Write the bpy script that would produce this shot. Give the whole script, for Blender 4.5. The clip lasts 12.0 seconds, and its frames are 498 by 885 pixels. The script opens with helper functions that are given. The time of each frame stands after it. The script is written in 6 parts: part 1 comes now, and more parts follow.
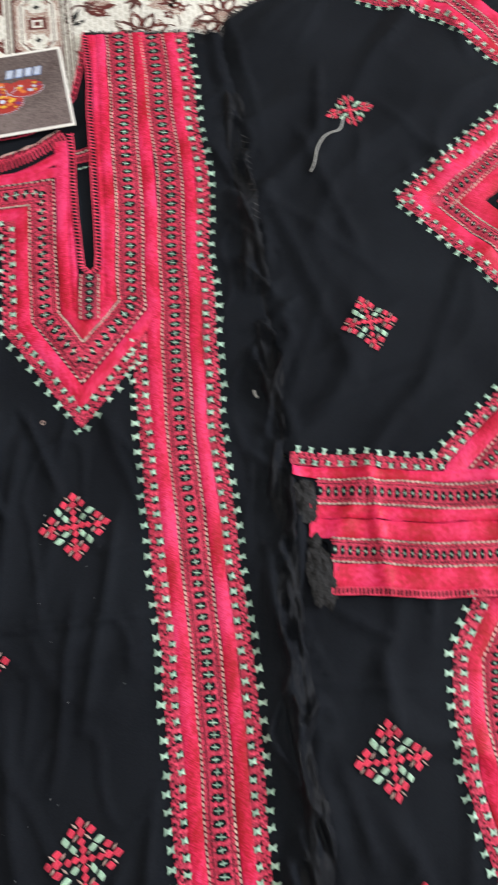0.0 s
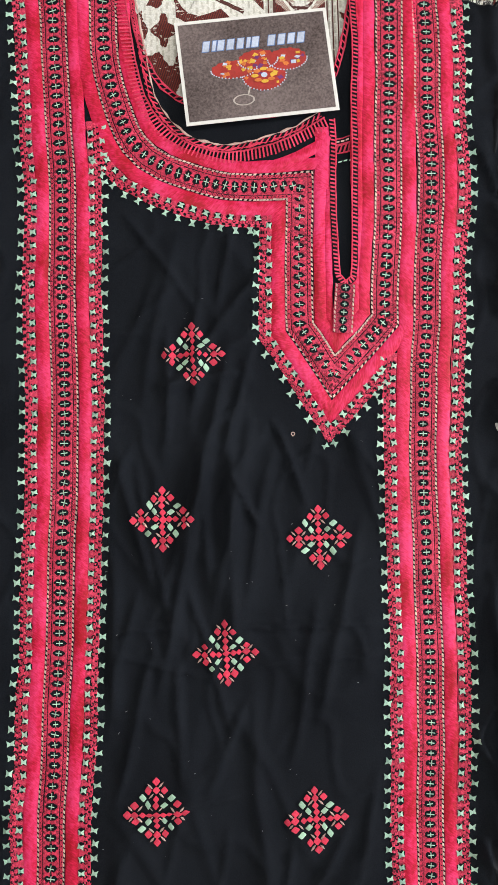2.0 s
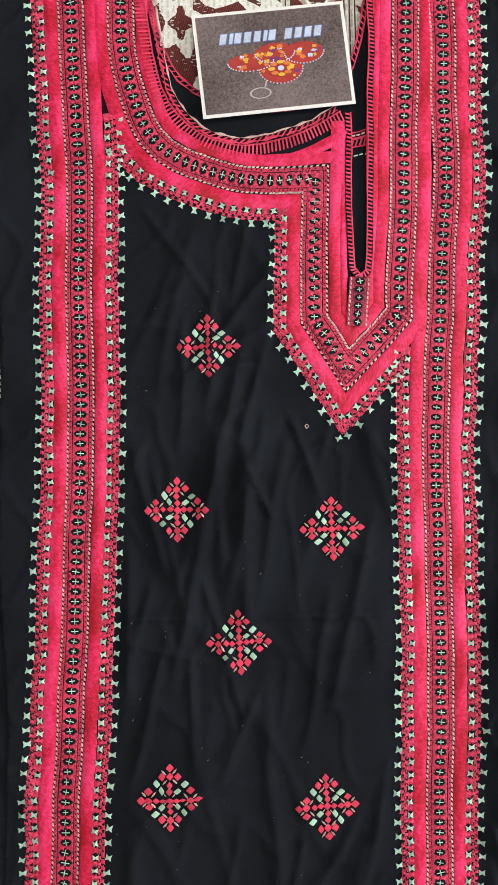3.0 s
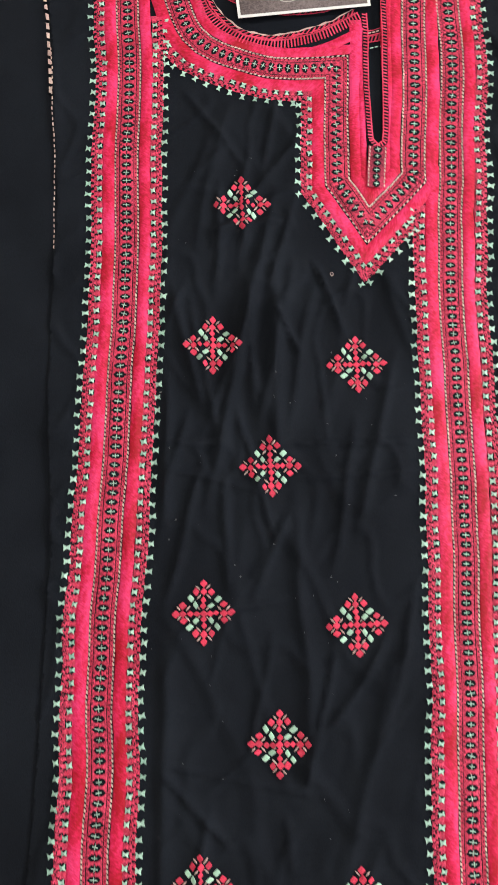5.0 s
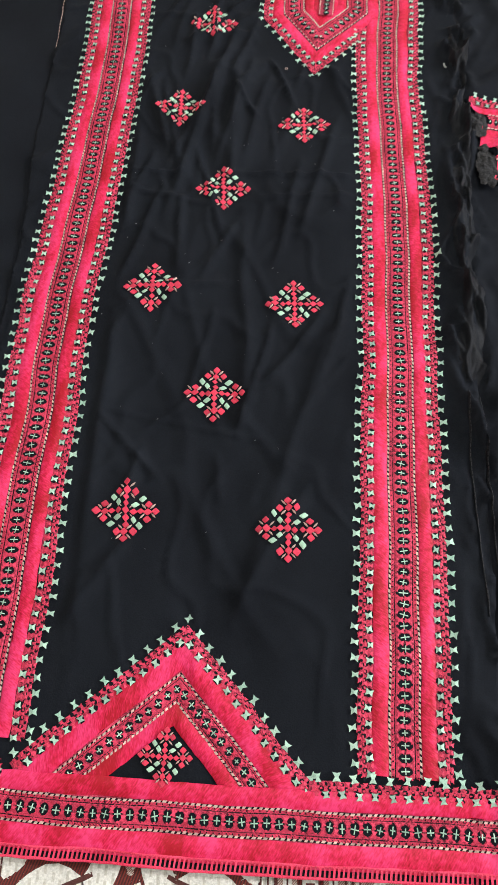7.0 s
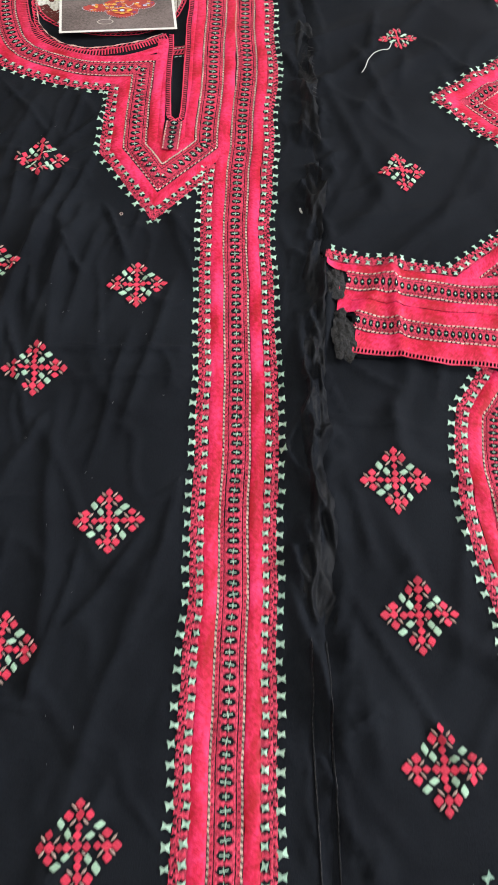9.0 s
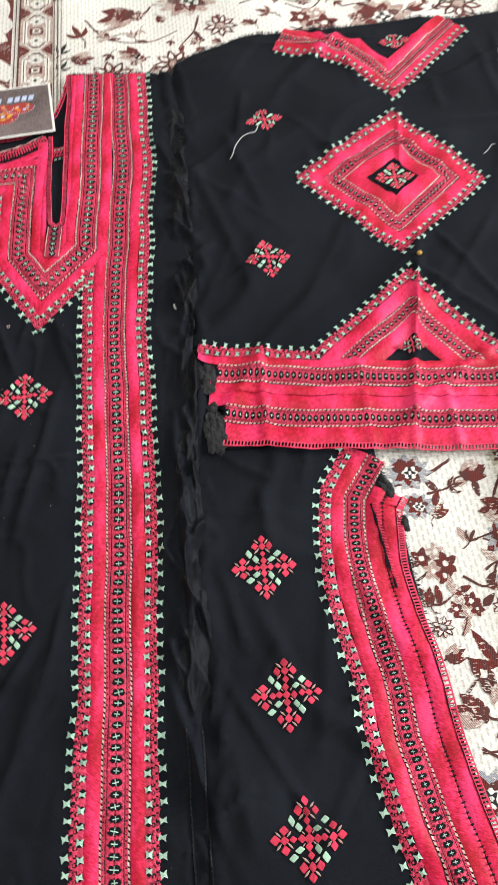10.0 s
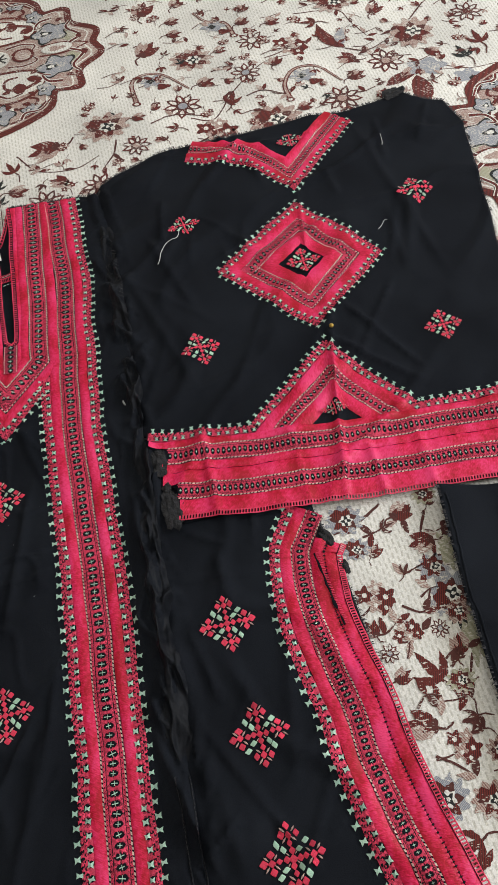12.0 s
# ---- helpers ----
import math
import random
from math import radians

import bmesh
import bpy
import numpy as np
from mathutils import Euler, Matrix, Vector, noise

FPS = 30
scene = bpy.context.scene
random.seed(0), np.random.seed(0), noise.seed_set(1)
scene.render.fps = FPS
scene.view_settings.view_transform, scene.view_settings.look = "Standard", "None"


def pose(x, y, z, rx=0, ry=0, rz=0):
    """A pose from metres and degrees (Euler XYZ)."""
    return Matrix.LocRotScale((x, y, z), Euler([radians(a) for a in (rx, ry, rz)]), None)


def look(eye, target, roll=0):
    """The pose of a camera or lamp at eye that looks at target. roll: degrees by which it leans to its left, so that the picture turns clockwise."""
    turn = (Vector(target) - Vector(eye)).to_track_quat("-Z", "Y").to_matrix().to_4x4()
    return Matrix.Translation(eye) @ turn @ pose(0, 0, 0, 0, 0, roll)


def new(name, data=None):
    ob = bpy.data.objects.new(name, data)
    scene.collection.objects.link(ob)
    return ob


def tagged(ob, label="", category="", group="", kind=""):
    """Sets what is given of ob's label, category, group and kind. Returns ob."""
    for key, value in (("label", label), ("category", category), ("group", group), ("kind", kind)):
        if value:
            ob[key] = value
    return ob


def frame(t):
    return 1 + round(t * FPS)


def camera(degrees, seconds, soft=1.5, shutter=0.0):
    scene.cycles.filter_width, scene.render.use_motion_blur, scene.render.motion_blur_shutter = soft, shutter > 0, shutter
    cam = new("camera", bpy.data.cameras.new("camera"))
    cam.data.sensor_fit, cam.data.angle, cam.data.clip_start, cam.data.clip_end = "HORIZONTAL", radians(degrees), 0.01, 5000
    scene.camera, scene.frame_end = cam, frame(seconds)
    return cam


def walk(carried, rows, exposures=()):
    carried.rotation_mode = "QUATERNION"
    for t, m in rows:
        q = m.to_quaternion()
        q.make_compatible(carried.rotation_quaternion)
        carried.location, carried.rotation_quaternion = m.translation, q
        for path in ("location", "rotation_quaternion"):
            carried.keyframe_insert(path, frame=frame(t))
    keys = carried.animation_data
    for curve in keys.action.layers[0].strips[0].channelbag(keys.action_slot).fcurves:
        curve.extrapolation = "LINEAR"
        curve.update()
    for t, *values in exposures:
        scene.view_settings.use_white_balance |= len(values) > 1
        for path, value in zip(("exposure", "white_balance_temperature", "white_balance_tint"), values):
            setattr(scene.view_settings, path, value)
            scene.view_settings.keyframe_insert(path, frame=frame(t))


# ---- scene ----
cam = camera(37.0, 12.0, soft=1.35, shutter=0.35)
PATH = [
    (0, (-0.025, -0.01, 0.64), (0.035, 0.553, -1.278), 5.8),
    (0.5, (-0.119, 0.05, 0.647), (-0.122, 0.56, -1.287), 4.6),
    (1, (-0.195, 0.109, 0.657), (-0.175, 0.403, -1.322), 10.6),
    (1.5, (-0.218, 0.134, 0.685), (-0.215, 0.262, -1.311), 6.2),
    (2, (-0.24, 0.152, 0.7), (-0.212, 0.244, -1.297), 22.7),
    (2.5, (-0.239, 0.153, 0.705), (-0.225, 0.236, -1.293), 15.5),
    (3, (-0.253, 0.15, 0.706), (-0.224, 0.221, -1.292), 28.4),
    (3.5, (-0.269, 0.127, 0.713), (-0.221, 0.201, -1.285), 39.2),
    (3.7, (-0.275, 0.114, 0.715), (-0.224, 0.193, -1.283), 39.4),
    (5.3, (-0.211, -0.186, 0.745), (-0.263, 0.225, -1.211), -0.9),
    (5.5, (-0.166, -0.233, 0.755), (-0.222, 0.214, -1.194), 2.0),
    (6, (-0.086, -0.346, 0.731), (-0.194, 0.154, -1.203), 2.6),
    (6.5, (-0.117, -0.476, 0.652), (-0.215, 0.219, -1.221), 4.1),
    (6.7, (-0.112, -0.56, 0.624), (-0.249, 0.194, -1.223), 0.3),
    (8.3, (-0.015, -0.663, 0.681), (-0.182, 0.442, -0.978), -4.1),
    (8.5, (-0.001, -0.584, 0.664), (-0.135, 0.492, -1.016), -3.1),
    (9, (-0.009, -0.379, 0.592), (-0.055, 0.562, -1.172), 3.7),
    (9.5, (0.043, -0.314, 0.608), (0.005, 0.581, -1.18), 3.0),
    (10, (0.107, -0.306, 0.698), (0.064, 0.602, -1.083), -1.8),
    (10.5, (0.112, -0.332, 0.786), (0.091, 0.604, -0.981), -5.1),
    (11, (0.133, -0.339, 0.788), (0.114, 0.614, -0.97), -6.3),
    (11.5, (0.156, -0.344, 0.806), (0.147, 0.673, -0.916), -7.4),
    (12, (0.161, -0.338, 0.801), (0.151, 0.687, -0.916), -8.1),
]
walk(cam, [(t, look(eye, target, roll)) for t, eye, target, roll in PATH],
     exposures=[(0.0, 0.34), (3.7, 0.38), (5.5, 0.57), (6.5, 0.60), (8.3, 0.50), (9.5, 0.58), (10.0, 0.50), (10.4, 0.25), (11.0, -0.08), (12.0, -0.2)])

# ---- light ----
world = bpy.data.worlds.new("sky")
scene.world = world
world.use_nodes = True
wn = world.node_tree.nodes
sky = wn.new("ShaderNodeTexSky")
sky.sky_type, sky.sun_disc = "NISHITA", False
sky.sun_elevation, sky.sun_rotation = radians(40), radians(20)
world.node_tree.links.new(sky.outputs[0], wn["Background"].inputs[0])
wn["Background"].inputs[1].default_value = 0.1


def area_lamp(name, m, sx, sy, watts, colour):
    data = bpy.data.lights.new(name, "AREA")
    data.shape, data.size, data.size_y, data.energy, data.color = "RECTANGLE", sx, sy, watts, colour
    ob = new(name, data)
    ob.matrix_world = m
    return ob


# unseen sources: daylight of an assumed east window, and an assumed ceiling tube
area_lamp("assumed_window_light", look((2.72, 0.55, 1.5), (0.0, 0.2, 0.0)), 2.0, 1.3, 102, (0.98, 0.985, 1.0))
area_lamp("assumed_tube_light", look((0.1, 0.5, 2.55), (0.1, 0.5, 0)), 1.2, 0.3, 16, (1.0, 0.98, 0.96))



# ---- materials ----
def material(name, colour, rough=0.8, metal=0.0, sheen=0.0):
    m = bpy.data.materials.new(name)
    m.use_nodes = True
    b = m.node_tree.nodes["Principled BSDF"]
    b.inputs["Base Color"].default_value = (*colour, 1)
    b.inputs["Roughness"].default_value = rough
    b.inputs["Metallic"].default_value = metal
    if sheen:
        b.inputs["Sheen Weight"].default_value = sheen
        b.inputs["Sheen Roughness"].default_value = 0.5
    return m


def node(m, kind, **values):
    n = m.node_tree.nodes.new(kind)
    for key, value in values.items():
        n.inputs[key.replace("_", " ")].default_value = value
    return n


def link(m, a, b):
    m.node_tree.links.new(a, b)


def vary(m, dark, light, fine=600.0, broad=14.0, bump=0.15, height=0.0004, coords="Object", stretch=None, spread=0.14, slant=0.0):
    """Two scales of colour change, and a fine relief."""
    b = m.node_tree.nodes["Principled BSDF"]
    tc = node(m, "ShaderNodeTexCoord")
    source = tc.outputs[coords]
    if stretch:
        mp = node(m, "ShaderNodeMapping")
        mp.inputs["Scale"].default_value = stretch
        turned = node(m, "ShaderNodeMapping")
        turned.inputs["Rotation"].default_value = (0, 0, radians(slant))
        link(m, source, turned.inputs["Vector"])
        link(m, turned.outputs["Vector"], mp.inputs["Vector"])
        source = mp.outputs["Vector"]
    n1 = node(m, "ShaderNodeTexNoise", Scale=fine, Detail=3.0)
    n2 = node(m, "ShaderNodeTexNoise", Scale=broad, Detail=4.0)
    link(m, source, n1.inputs["Vector"])
    link(m, tc.outputs["Object"], n2.inputs["Vector"])
    mix = node(m, "ShaderNodeMath")
    mix.operation = "MULTIPLY_ADD"
    mix.inputs[1].default_value = 0.5
    half = node(m, "ShaderNodeMath")
    half.operation = "MULTIPLY"
    half.inputs[1].default_value = 0.5
    link(m, n2.outputs["Fac"], half.inputs[0])
    link(m, n1.outputs["Fac"], mix.inputs[0])
    link(m, half.outputs[0], mix.inputs[2])
    ramp = node(m, "ShaderNodeValToRGB")
    ramp.color_ramp.elements[0].position, ramp.color_ramp.elements[1].position = 0.5 - spread, 0.5 + spread
    ramp.color_ramp.elements[0].color, ramp.color_ramp.elements[1].color = (*dark, 1), (*light, 1)
    link(m, mix.outputs[0], ramp.inputs[0])
    link(m, ramp.outputs[0], b.inputs["Base Color"])
    bp = node(m, "ShaderNodeBump", Strength=bump, Distance=height)
    link(m, n1.outputs["Fac"], bp.inputs["Height"])
    link(m, bp.outputs[0], b.inputs["Normal"])
    return m


BLACK = vary(material("black_cotton", (0.01, 0.011, 0.013), 0.85), (0.0042, 0.0052, 0.0078), (0.0106, 0.0130, 0.0178), 900, 9, 0.35, 0.0005)
BLACK.node_tree.nodes["Principled BSDF"].inputs["Specular IOR Level"].default_value = 0.09
LACE = vary(material("black_lace", (0.01, 0.01, 0.01), 0.9), (0.004, 0.004, 0.005), (0.019, 0.020, 0.023), 500, 60, 0.8, 0.002)
# satin stitch: threads lie across the band (uv in metres: along, across)
RED2 = vary(material("red_thread", (0.55, 0.008, 0.05), 0.6), (0.48, 0.012, 0.046), (0.90, 0.072, 0.165), 1200, 40, 0.6, 0.0005)
PETAL_RED = vary(material("red_petal_thread", (0.55, 0.008, 0.05), 0.55), (0.58, 0.014, 0.050), (0.94, 0.074, 0.150), 1000, 60, 0.9, 0.0006, "Object", (1.0, 0.25, 1.0), 0.12, 45)
MESHRED = vary(material("red_net_stitch", (0.4, 0.01, 0.03), 0.7), (0.10, 0.006, 0.016), (0.74, 0.056, 0.135), 1000, 30, 0.8, 0.0006, spread=0.10)


def satin(name, deep, mid, pale):
    """Satin stitch: short threads laid aslant across the band (uv in metres: along, across), their sheen painted in as
    pale and deep runs of colour.
    """
    m = material(name, mid, 0.48)
    bs = m.node_tree.nodes["Principled BSDF"]
    bs.inputs["Specular IOR Level"].default_value = 0.25
    uv = node(m, "ShaderNodeTexCoord")
    turned = node(m, "ShaderNodeMapping")
    turned.inputs["Rotation"].default_value = (0, 0, radians(32))
    link(m, uv.outputs["UV"], turned.inputs["Vector"])
    long = node(m, "ShaderNodeMapping")
    long.inputs["Scale"].default_value = (1.0, 0.22, 1.0)
    link(m, turned.outputs["Vector"], long.inputs["Vector"])
    fine = node(m, "ShaderNodeTexNoise", Scale=900.0, Detail=2.0)
    link(m, long.outputs["Vector"], fine.inputs["Vector"])
    wide = node(m, "ShaderNodeMapping")
    wide.inputs["Scale"].default_value = (1.0, 0.5, 1.0)
    link(m, uv.outputs["Object"], wide.inputs["Vector"])
    runs = node(m, "ShaderNodeTexNoise", Scale=34.0, Detail=3.0)
    link(m, wide.outputs["Vector"], runs.inputs["Vector"])
    tuft = node(m, "ShaderNodeTexNoise", Scale=230.0, Detail=2.0)
    link(m, uv.outputs["UV"], tuft.inputs["Vector"])
    total = node(m, "ShaderNodeMath")
    total.operation = "MULTIPLY_ADD"
    total.inputs[1].default_value = 0.55
    link(m, runs.outputs["Fac"], total.inputs[0])
    both = node(m, "ShaderNodeMath")
    both.operation = "MULTIPLY_ADD"
    both.inputs[1].default_value = 0.25
    half = node(m, "ShaderNodeMath")
    half.operation = "MULTIPLY"
    half.inputs[1].default_value = 0.20
    link(m, tuft.outputs["Fac"], half.inputs[0])
    link(m, fine.outputs["Fac"], both.inputs[0])
    link(m, half.outputs[0], both.inputs[2])
    link(m, both.outputs[0], total.inputs[2])
    ramp = node(m, "ShaderNodeValToRGB")
    e = ramp.color_ramp.elements
    e[0].position, e[1].position = 0.41, 0.60
    e[0].color, e[1].color = (*deep, 1), (*pale, 1)
    e.new(0.5).color = (*mid, 1)
    link(m, total.outputs[0], ramp.inputs[0])
    link(m, ramp.outputs[0], bs.inputs["Base Color"])
    bp = node(m, "ShaderNodeBump", Strength=1.0, Distance=0.0014)
    link(m, both.outputs[0], bp.inputs["Height"])
    link(m, bp.outputs[0], bs.inputs["Normal"])
    return m


RED = satin("red_satin", (0.37, 0.003, 0.016), (0.61, 0.011, 0.066), (0.75, 0.040, 0.160))
for m in (RED2, MESHRED, PETAL_RED):
    m.node_tree.nodes["Principled BSDF"].inputs["Specular IOR Level"].default_value = 0.35
MINT = vary(material("mint_thread", (0.45, 0.65, 0.5), 0.55), (0.22, 0.42, 0.33), (0.52, 0.72, 0.60), 1100, 12, 0.5, 0.0005)
MINT_LEAF = vary(material("mint_leaf_thread", (0.45, 0.65, 0.5), 0.55), (0.28, 0.55, 0.40), (0.60, 0.84, 0.66), 900, 40, 0.8, 0.0006, "Object", (1.0, 0.25, 1.0), 0.14, 30)
CREAM = vary(material("cream_thread", (0.7, 0.6, 0.5), 0.6), (0.46, 0.26, 0.24), (0.80, 0.62, 0.54), 1100, 40, 0.5, 0.0005)


def island(m, low, high):
    """Lets each stitch differ a little in tone from the next."""
    bs = m.node_tree.nodes["Principled BSDF"]
    old = bs.inputs["Base Color"].links[0].from_socket
    gm = node(m, "ShaderNodeNewGeometry")
    mr = node(m, "ShaderNodeMapRange")
    mr.inputs["To Min"].default_value, mr.inputs["To Max"].default_value = low, high
    link(m, gm.outputs["Random Per Island"], mr.inputs["Value"])
    hs = node(m, "ShaderNodeHueSaturation")
    link(m, old, hs.inputs["Color"])
    link(m, mr.outputs["Result"], hs.inputs["Value"])
    link(m, hs.outputs["Color"], bs.inputs["Base Color"])


def each(m, low, high):
    """Lets each sewn block differ a little in tone from its neighbours."""
    bs = m.node_tree.nodes["Principled BSDF"]
    old = bs.inputs["Base Color"].links[0].from_socket
    oi = node(m, "ShaderNodeObjectInfo")
    mr = node(m, "ShaderNodeMapRange")
    mr.inputs["To Min"].default_value, mr.inputs["To Max"].default_value = low, high
    link(m, oi.outputs["Random"], mr.inputs["Value"])
    hs = node(m, "ShaderNodeHueSaturation")
    link(m, old, hs.inputs["Color"])
    link(m, mr.outputs["Result"], hs.inputs["Value"])
    link(m, hs.outputs["Color"], bs.inputs["Base Color"])


each(PETAL_RED, 0.78, 1.15)
each(MINT_LEAF, 0.7, 1.1)
island(MINT, 0.65, 1.15)
island(RED2, 0.7, 1.1)
island(CREAM, 0.6, 1.1)


# ---- mesh helpers ----
class Geo:
    """Gathers faces for one mesh."""

    def __init__(self):
        self.v, self.f, self.uv, self.mi = [], [], [], []

    def face(self, pts, uvs=None, mi=0):
        i = len(self.v)
        self.v += pts
        self.uv += uvs if uvs else [(p[0], p[1]) for p in pts]
        self.f.append(tuple(range(i, i + len(pts))))
        self.mi.append(mi)

    def grid(self, rows, mi=0):
        """Rows of (place, uv) joined into one smooth sheet."""
        i, n = len(self.v), len(rows[0])
        for r in rows:
            self.v += [q[0] for q in r]
            self.uv += [q[1] for q in r]
        for a in range(len(rows) - 1):
            for k in range(n - 1):
                p = i + a * n + k
                self.f.append((p, p + n, p + n + 1, p + 1))
                self.mi.append(mi)

    def mesh(self, name, mats, smooth=True):
        me = bpy.data.meshes.new(name)
        me.from_pydata(self.v, [], self.f)
        layer = me.uv_layers.new(name="UVMap")
        idx = np.empty(len(me.loops), dtype=np.int32)
        me.loops.foreach_get("vertex_index", idx)
        layer.data.foreach_set("uv", np.array(self.uv, dtype=np.float32)[idx].ravel())
        for m in mats:
            me.materials.append(m)
        me.polygons.foreach_set("material_index", np.array(self.mi, dtype=np.int32))
        me.polygons.foreach_set("use_smooth", np.full(len(self.f), smooth))
        me.update()
        return me


def part(name, geo, mats, parent, label="", kind=""):
    ob = new(name, geo.mesh(name, mats if isinstance(mats, (list, tuple)) else [mats]))
    ob.parent = parent
    tagged(ob, label=label, kind=kind)
    return ob


def smooth_line(pts, step=0.012):
    """A Catmull-Rom line through points, at even steps."""
    p = [Vector((a[0], a[1])) for a in pts]
    p = [p[0] * 2 - p[1]] + p + [p[-1] * 2 - p[-2]]
    out = []
    for i in range(1, len(p) - 2):
        n = max(2, int((p[i + 1] - p[i]).length / step))
        for k in range(n):
            t = k / n
            a, b, c, d = p[i - 1], p[i], p[i + 1], p[i + 2]
            out.append(0.5 * ((2 * b) + (c - a) * t + (2 * a - 5 * b + 4 * c - d) * t * t + (3 * b - a - 3 * c + d) * t ** 3))
    out.append(p[-2])
    return [(q.x, q.y) for q in out]


class Ribbon:
    """Coordinates along (s) and across (v, positive to the left) a line with mitred corners, lying on a height."""

    def __init__(self, pts, height, closed=False):
        self.p = [Vector(a) for a in pts]
        if closed:
            self.p.append(self.p[0].copy())
        self.h = height
        n = len(self.p)
        seg = [(self.p[i + 1] - self.p[i]).normalized() for i in range(n - 1)]
        self.m = []
        for i in range(n):
            a = seg[i - 1] if i > 0 else (seg[-1] if closed else seg[0])
            b = seg[i] if i < n - 1 else (seg[0] if closed else seg[-1])
            na, nb = Vector((-a.y, a.x)), Vector((-b.y, b.x))
            m = (na + nb)
            m = m.normalized() if m.length > 1e-6 else na
            self.m.append(m / max(0.35, m.dot(na)))
        self.cum = [0.0]
        for i in range(n - 1):
            self.cum.append(self.cum[-1] + (self.p[i + 1] - self.p[i]).length)
        self.length = self.cum[-1]

    def xy(self, s, v):
        c = self.cum
        lo, hi = 0, len(c) - 2
        while lo < hi:
            mid = (lo + hi + 1) // 2
            if c[mid] <= s:
                lo = mid
            else:
                hi = mid - 1
        t = (s - c[lo]) / max(1e-9, c[lo + 1] - c[lo])
        v += 0.0022 * noise.noise(Vector((s * 16, self.p[0].x * 50, self.p[0].y * 50))) * min(1.0, self.length / 0.2)
        return self.p[lo].lerp(self.p[lo + 1], t) + self.m[lo].lerp(self.m[lo + 1], min(1, max(0, t))) * v

    def spot(self, s, v):
        """A place beside the line with straight axes of its own, so that a stitch keeps its shape at a corner."""
        o = self.xy(s, v)
        i = 0
        while i < len(self.cum) - 2 and self.cum[i + 1] < s:
            i += 1
        d = (self.p[i + 1] - self.p[i]).normalized()
        h = self.h

        def w(a, b, z):
            x, y = o.x + d.x * a - d.y * b, o.y + d.y * a + d.x * b
            return (x, y, h(x, y) + z)

        return w

    def at(self, s, v, z=0.0):
        q = self.xy(s, v)
        return (q.x, q.y, self.h(q.x, q.y) + z)

    def offset(self, v, s0=0.0, s1=None):
        """A line of its own beside this one."""
        s1 = self.length if s1 is None else s1
        ss = [s0] + [s for s in self.cum if s0 + 0.002 < s < s1 - 0.002] + [s1]
        return Ribbon([tuple(self.xy(s, v)) for s in ss], self.h)

    def stations(self, step):
        out = []
        for i in range(len(self.cum) - 1):
            n = max(1, round((self.cum[i + 1] - self.cum[i]) / step))
            out += [self.cum[i] + (self.cum[i + 1] - self.cum[i]) * k / n for k in range(n)]
        return out + [self.length]


def strip(geo, rb, v0, v1, z=0.0011, crown=0.0008, step=0.004, s0=0.0, s1=None, wobble=0.0006):
    """A padded strip between two offsets, with a raised middle and edges that waver a little."""
    s1 = rb.length if s1 is None else s1
    st = [s for s in rb.stations(step) if s0 - 1e-6 <= s <= s1 + 1e-6]
    rows = []
    for s in st:
        e = wobble * noise.noise(Vector((s * 90, v0 * 900, 1.0)))
        e2 = wobble * noise.noise(Vector((s * 90, v1 * 900, 7.0)))
        r = []
        for k, (f, c) in enumerate(((0, -0.35), (0.08, 0.35), (0.5, 1.0), (0.92, 0.35), (1, -0.35))):
            v = v0 + e + (v1 + e2 - v0 - e) * f
            r.append((rb.at(s, v, z + crown * c), (s, v)))
        rows.append(r)
    geo.grid(rows)


def tie(geo, rb, s, v, along, across, z=0.0012, mi=0, turn=0.0):
    """One bow-tie stitch: two notched wedges that meet, the waist raised."""
    ca, sa = math.cos(turn), math.sin(turn)
    spot = rb.spot(s, v)

    def w(a, b, zz):
        return spot(a * ca - b * sa, a * sa + b * ca, zz)

    a, b = along / 2, across / 2
    geo.face([w(-a, -b, z), w(0, -b * 0.82, z + 0.0002), w(a, -b * 0.95, z), w(a * 0.40, 0, z + 0.0006), w(-a * 0.40, 0, z + 0.0006)], mi=mi)
    geo.face([w(-a * 0.40, 0, z + 0.0006), w(a * 0.40, 0, z + 0.0006), w(a * 0.95, b, z), w(0, b * 0.82, z + 0.0002), w(-a, b, z)], mi=mi)


def ties(geo, rb, v, pitch, along, across, phase=0.0, z=0.0008, mi=0, s0=0.0, s1=None, jitter=0.0006, turn=0.0, rng=random):
    s1 = rb.length if s1 is None else s1
    n = max(1, int((s1 - s0) / pitch))
    d = (s1 - s0) / n
    for i in range(n):
        k = rng.uniform(0.82, 1.15)
        tie(geo, rb, s0 + (i + 0.5 + phase) * d + rng.uniform(-jitter, jitter), v + rng.uniform(-jitter, jitter), along * k, across * rng.uniform(0.85, 1.15), z, mi, turn + rng.uniform(-0.25, 0.25))


def dashes(geo, rb, v, pitch, along, across, z=0.0016, mi=0, slant=0.3, s0=0.0, s1=None, rng=random):
    s1 = rb.length if s1 is None else s1
    n = max(1, int((s1 - s0) / pitch))
    d = (s1 - s0) / n
    for i in range(n):
        w = rb.spot(s0 + (i + 0.5) * d, v + rng.uniform(-0.0003, 0.0003))
        a, b, k = along / 2 * rng.uniform(0.85, 1.15), across / 2, slant * across
        geo.face([w(-a - k, -b, z), w(a - k, -b, z), w(a + k, b, z + 0.0002), w(-a + k, b, z + 0.0002)], mi=mi)


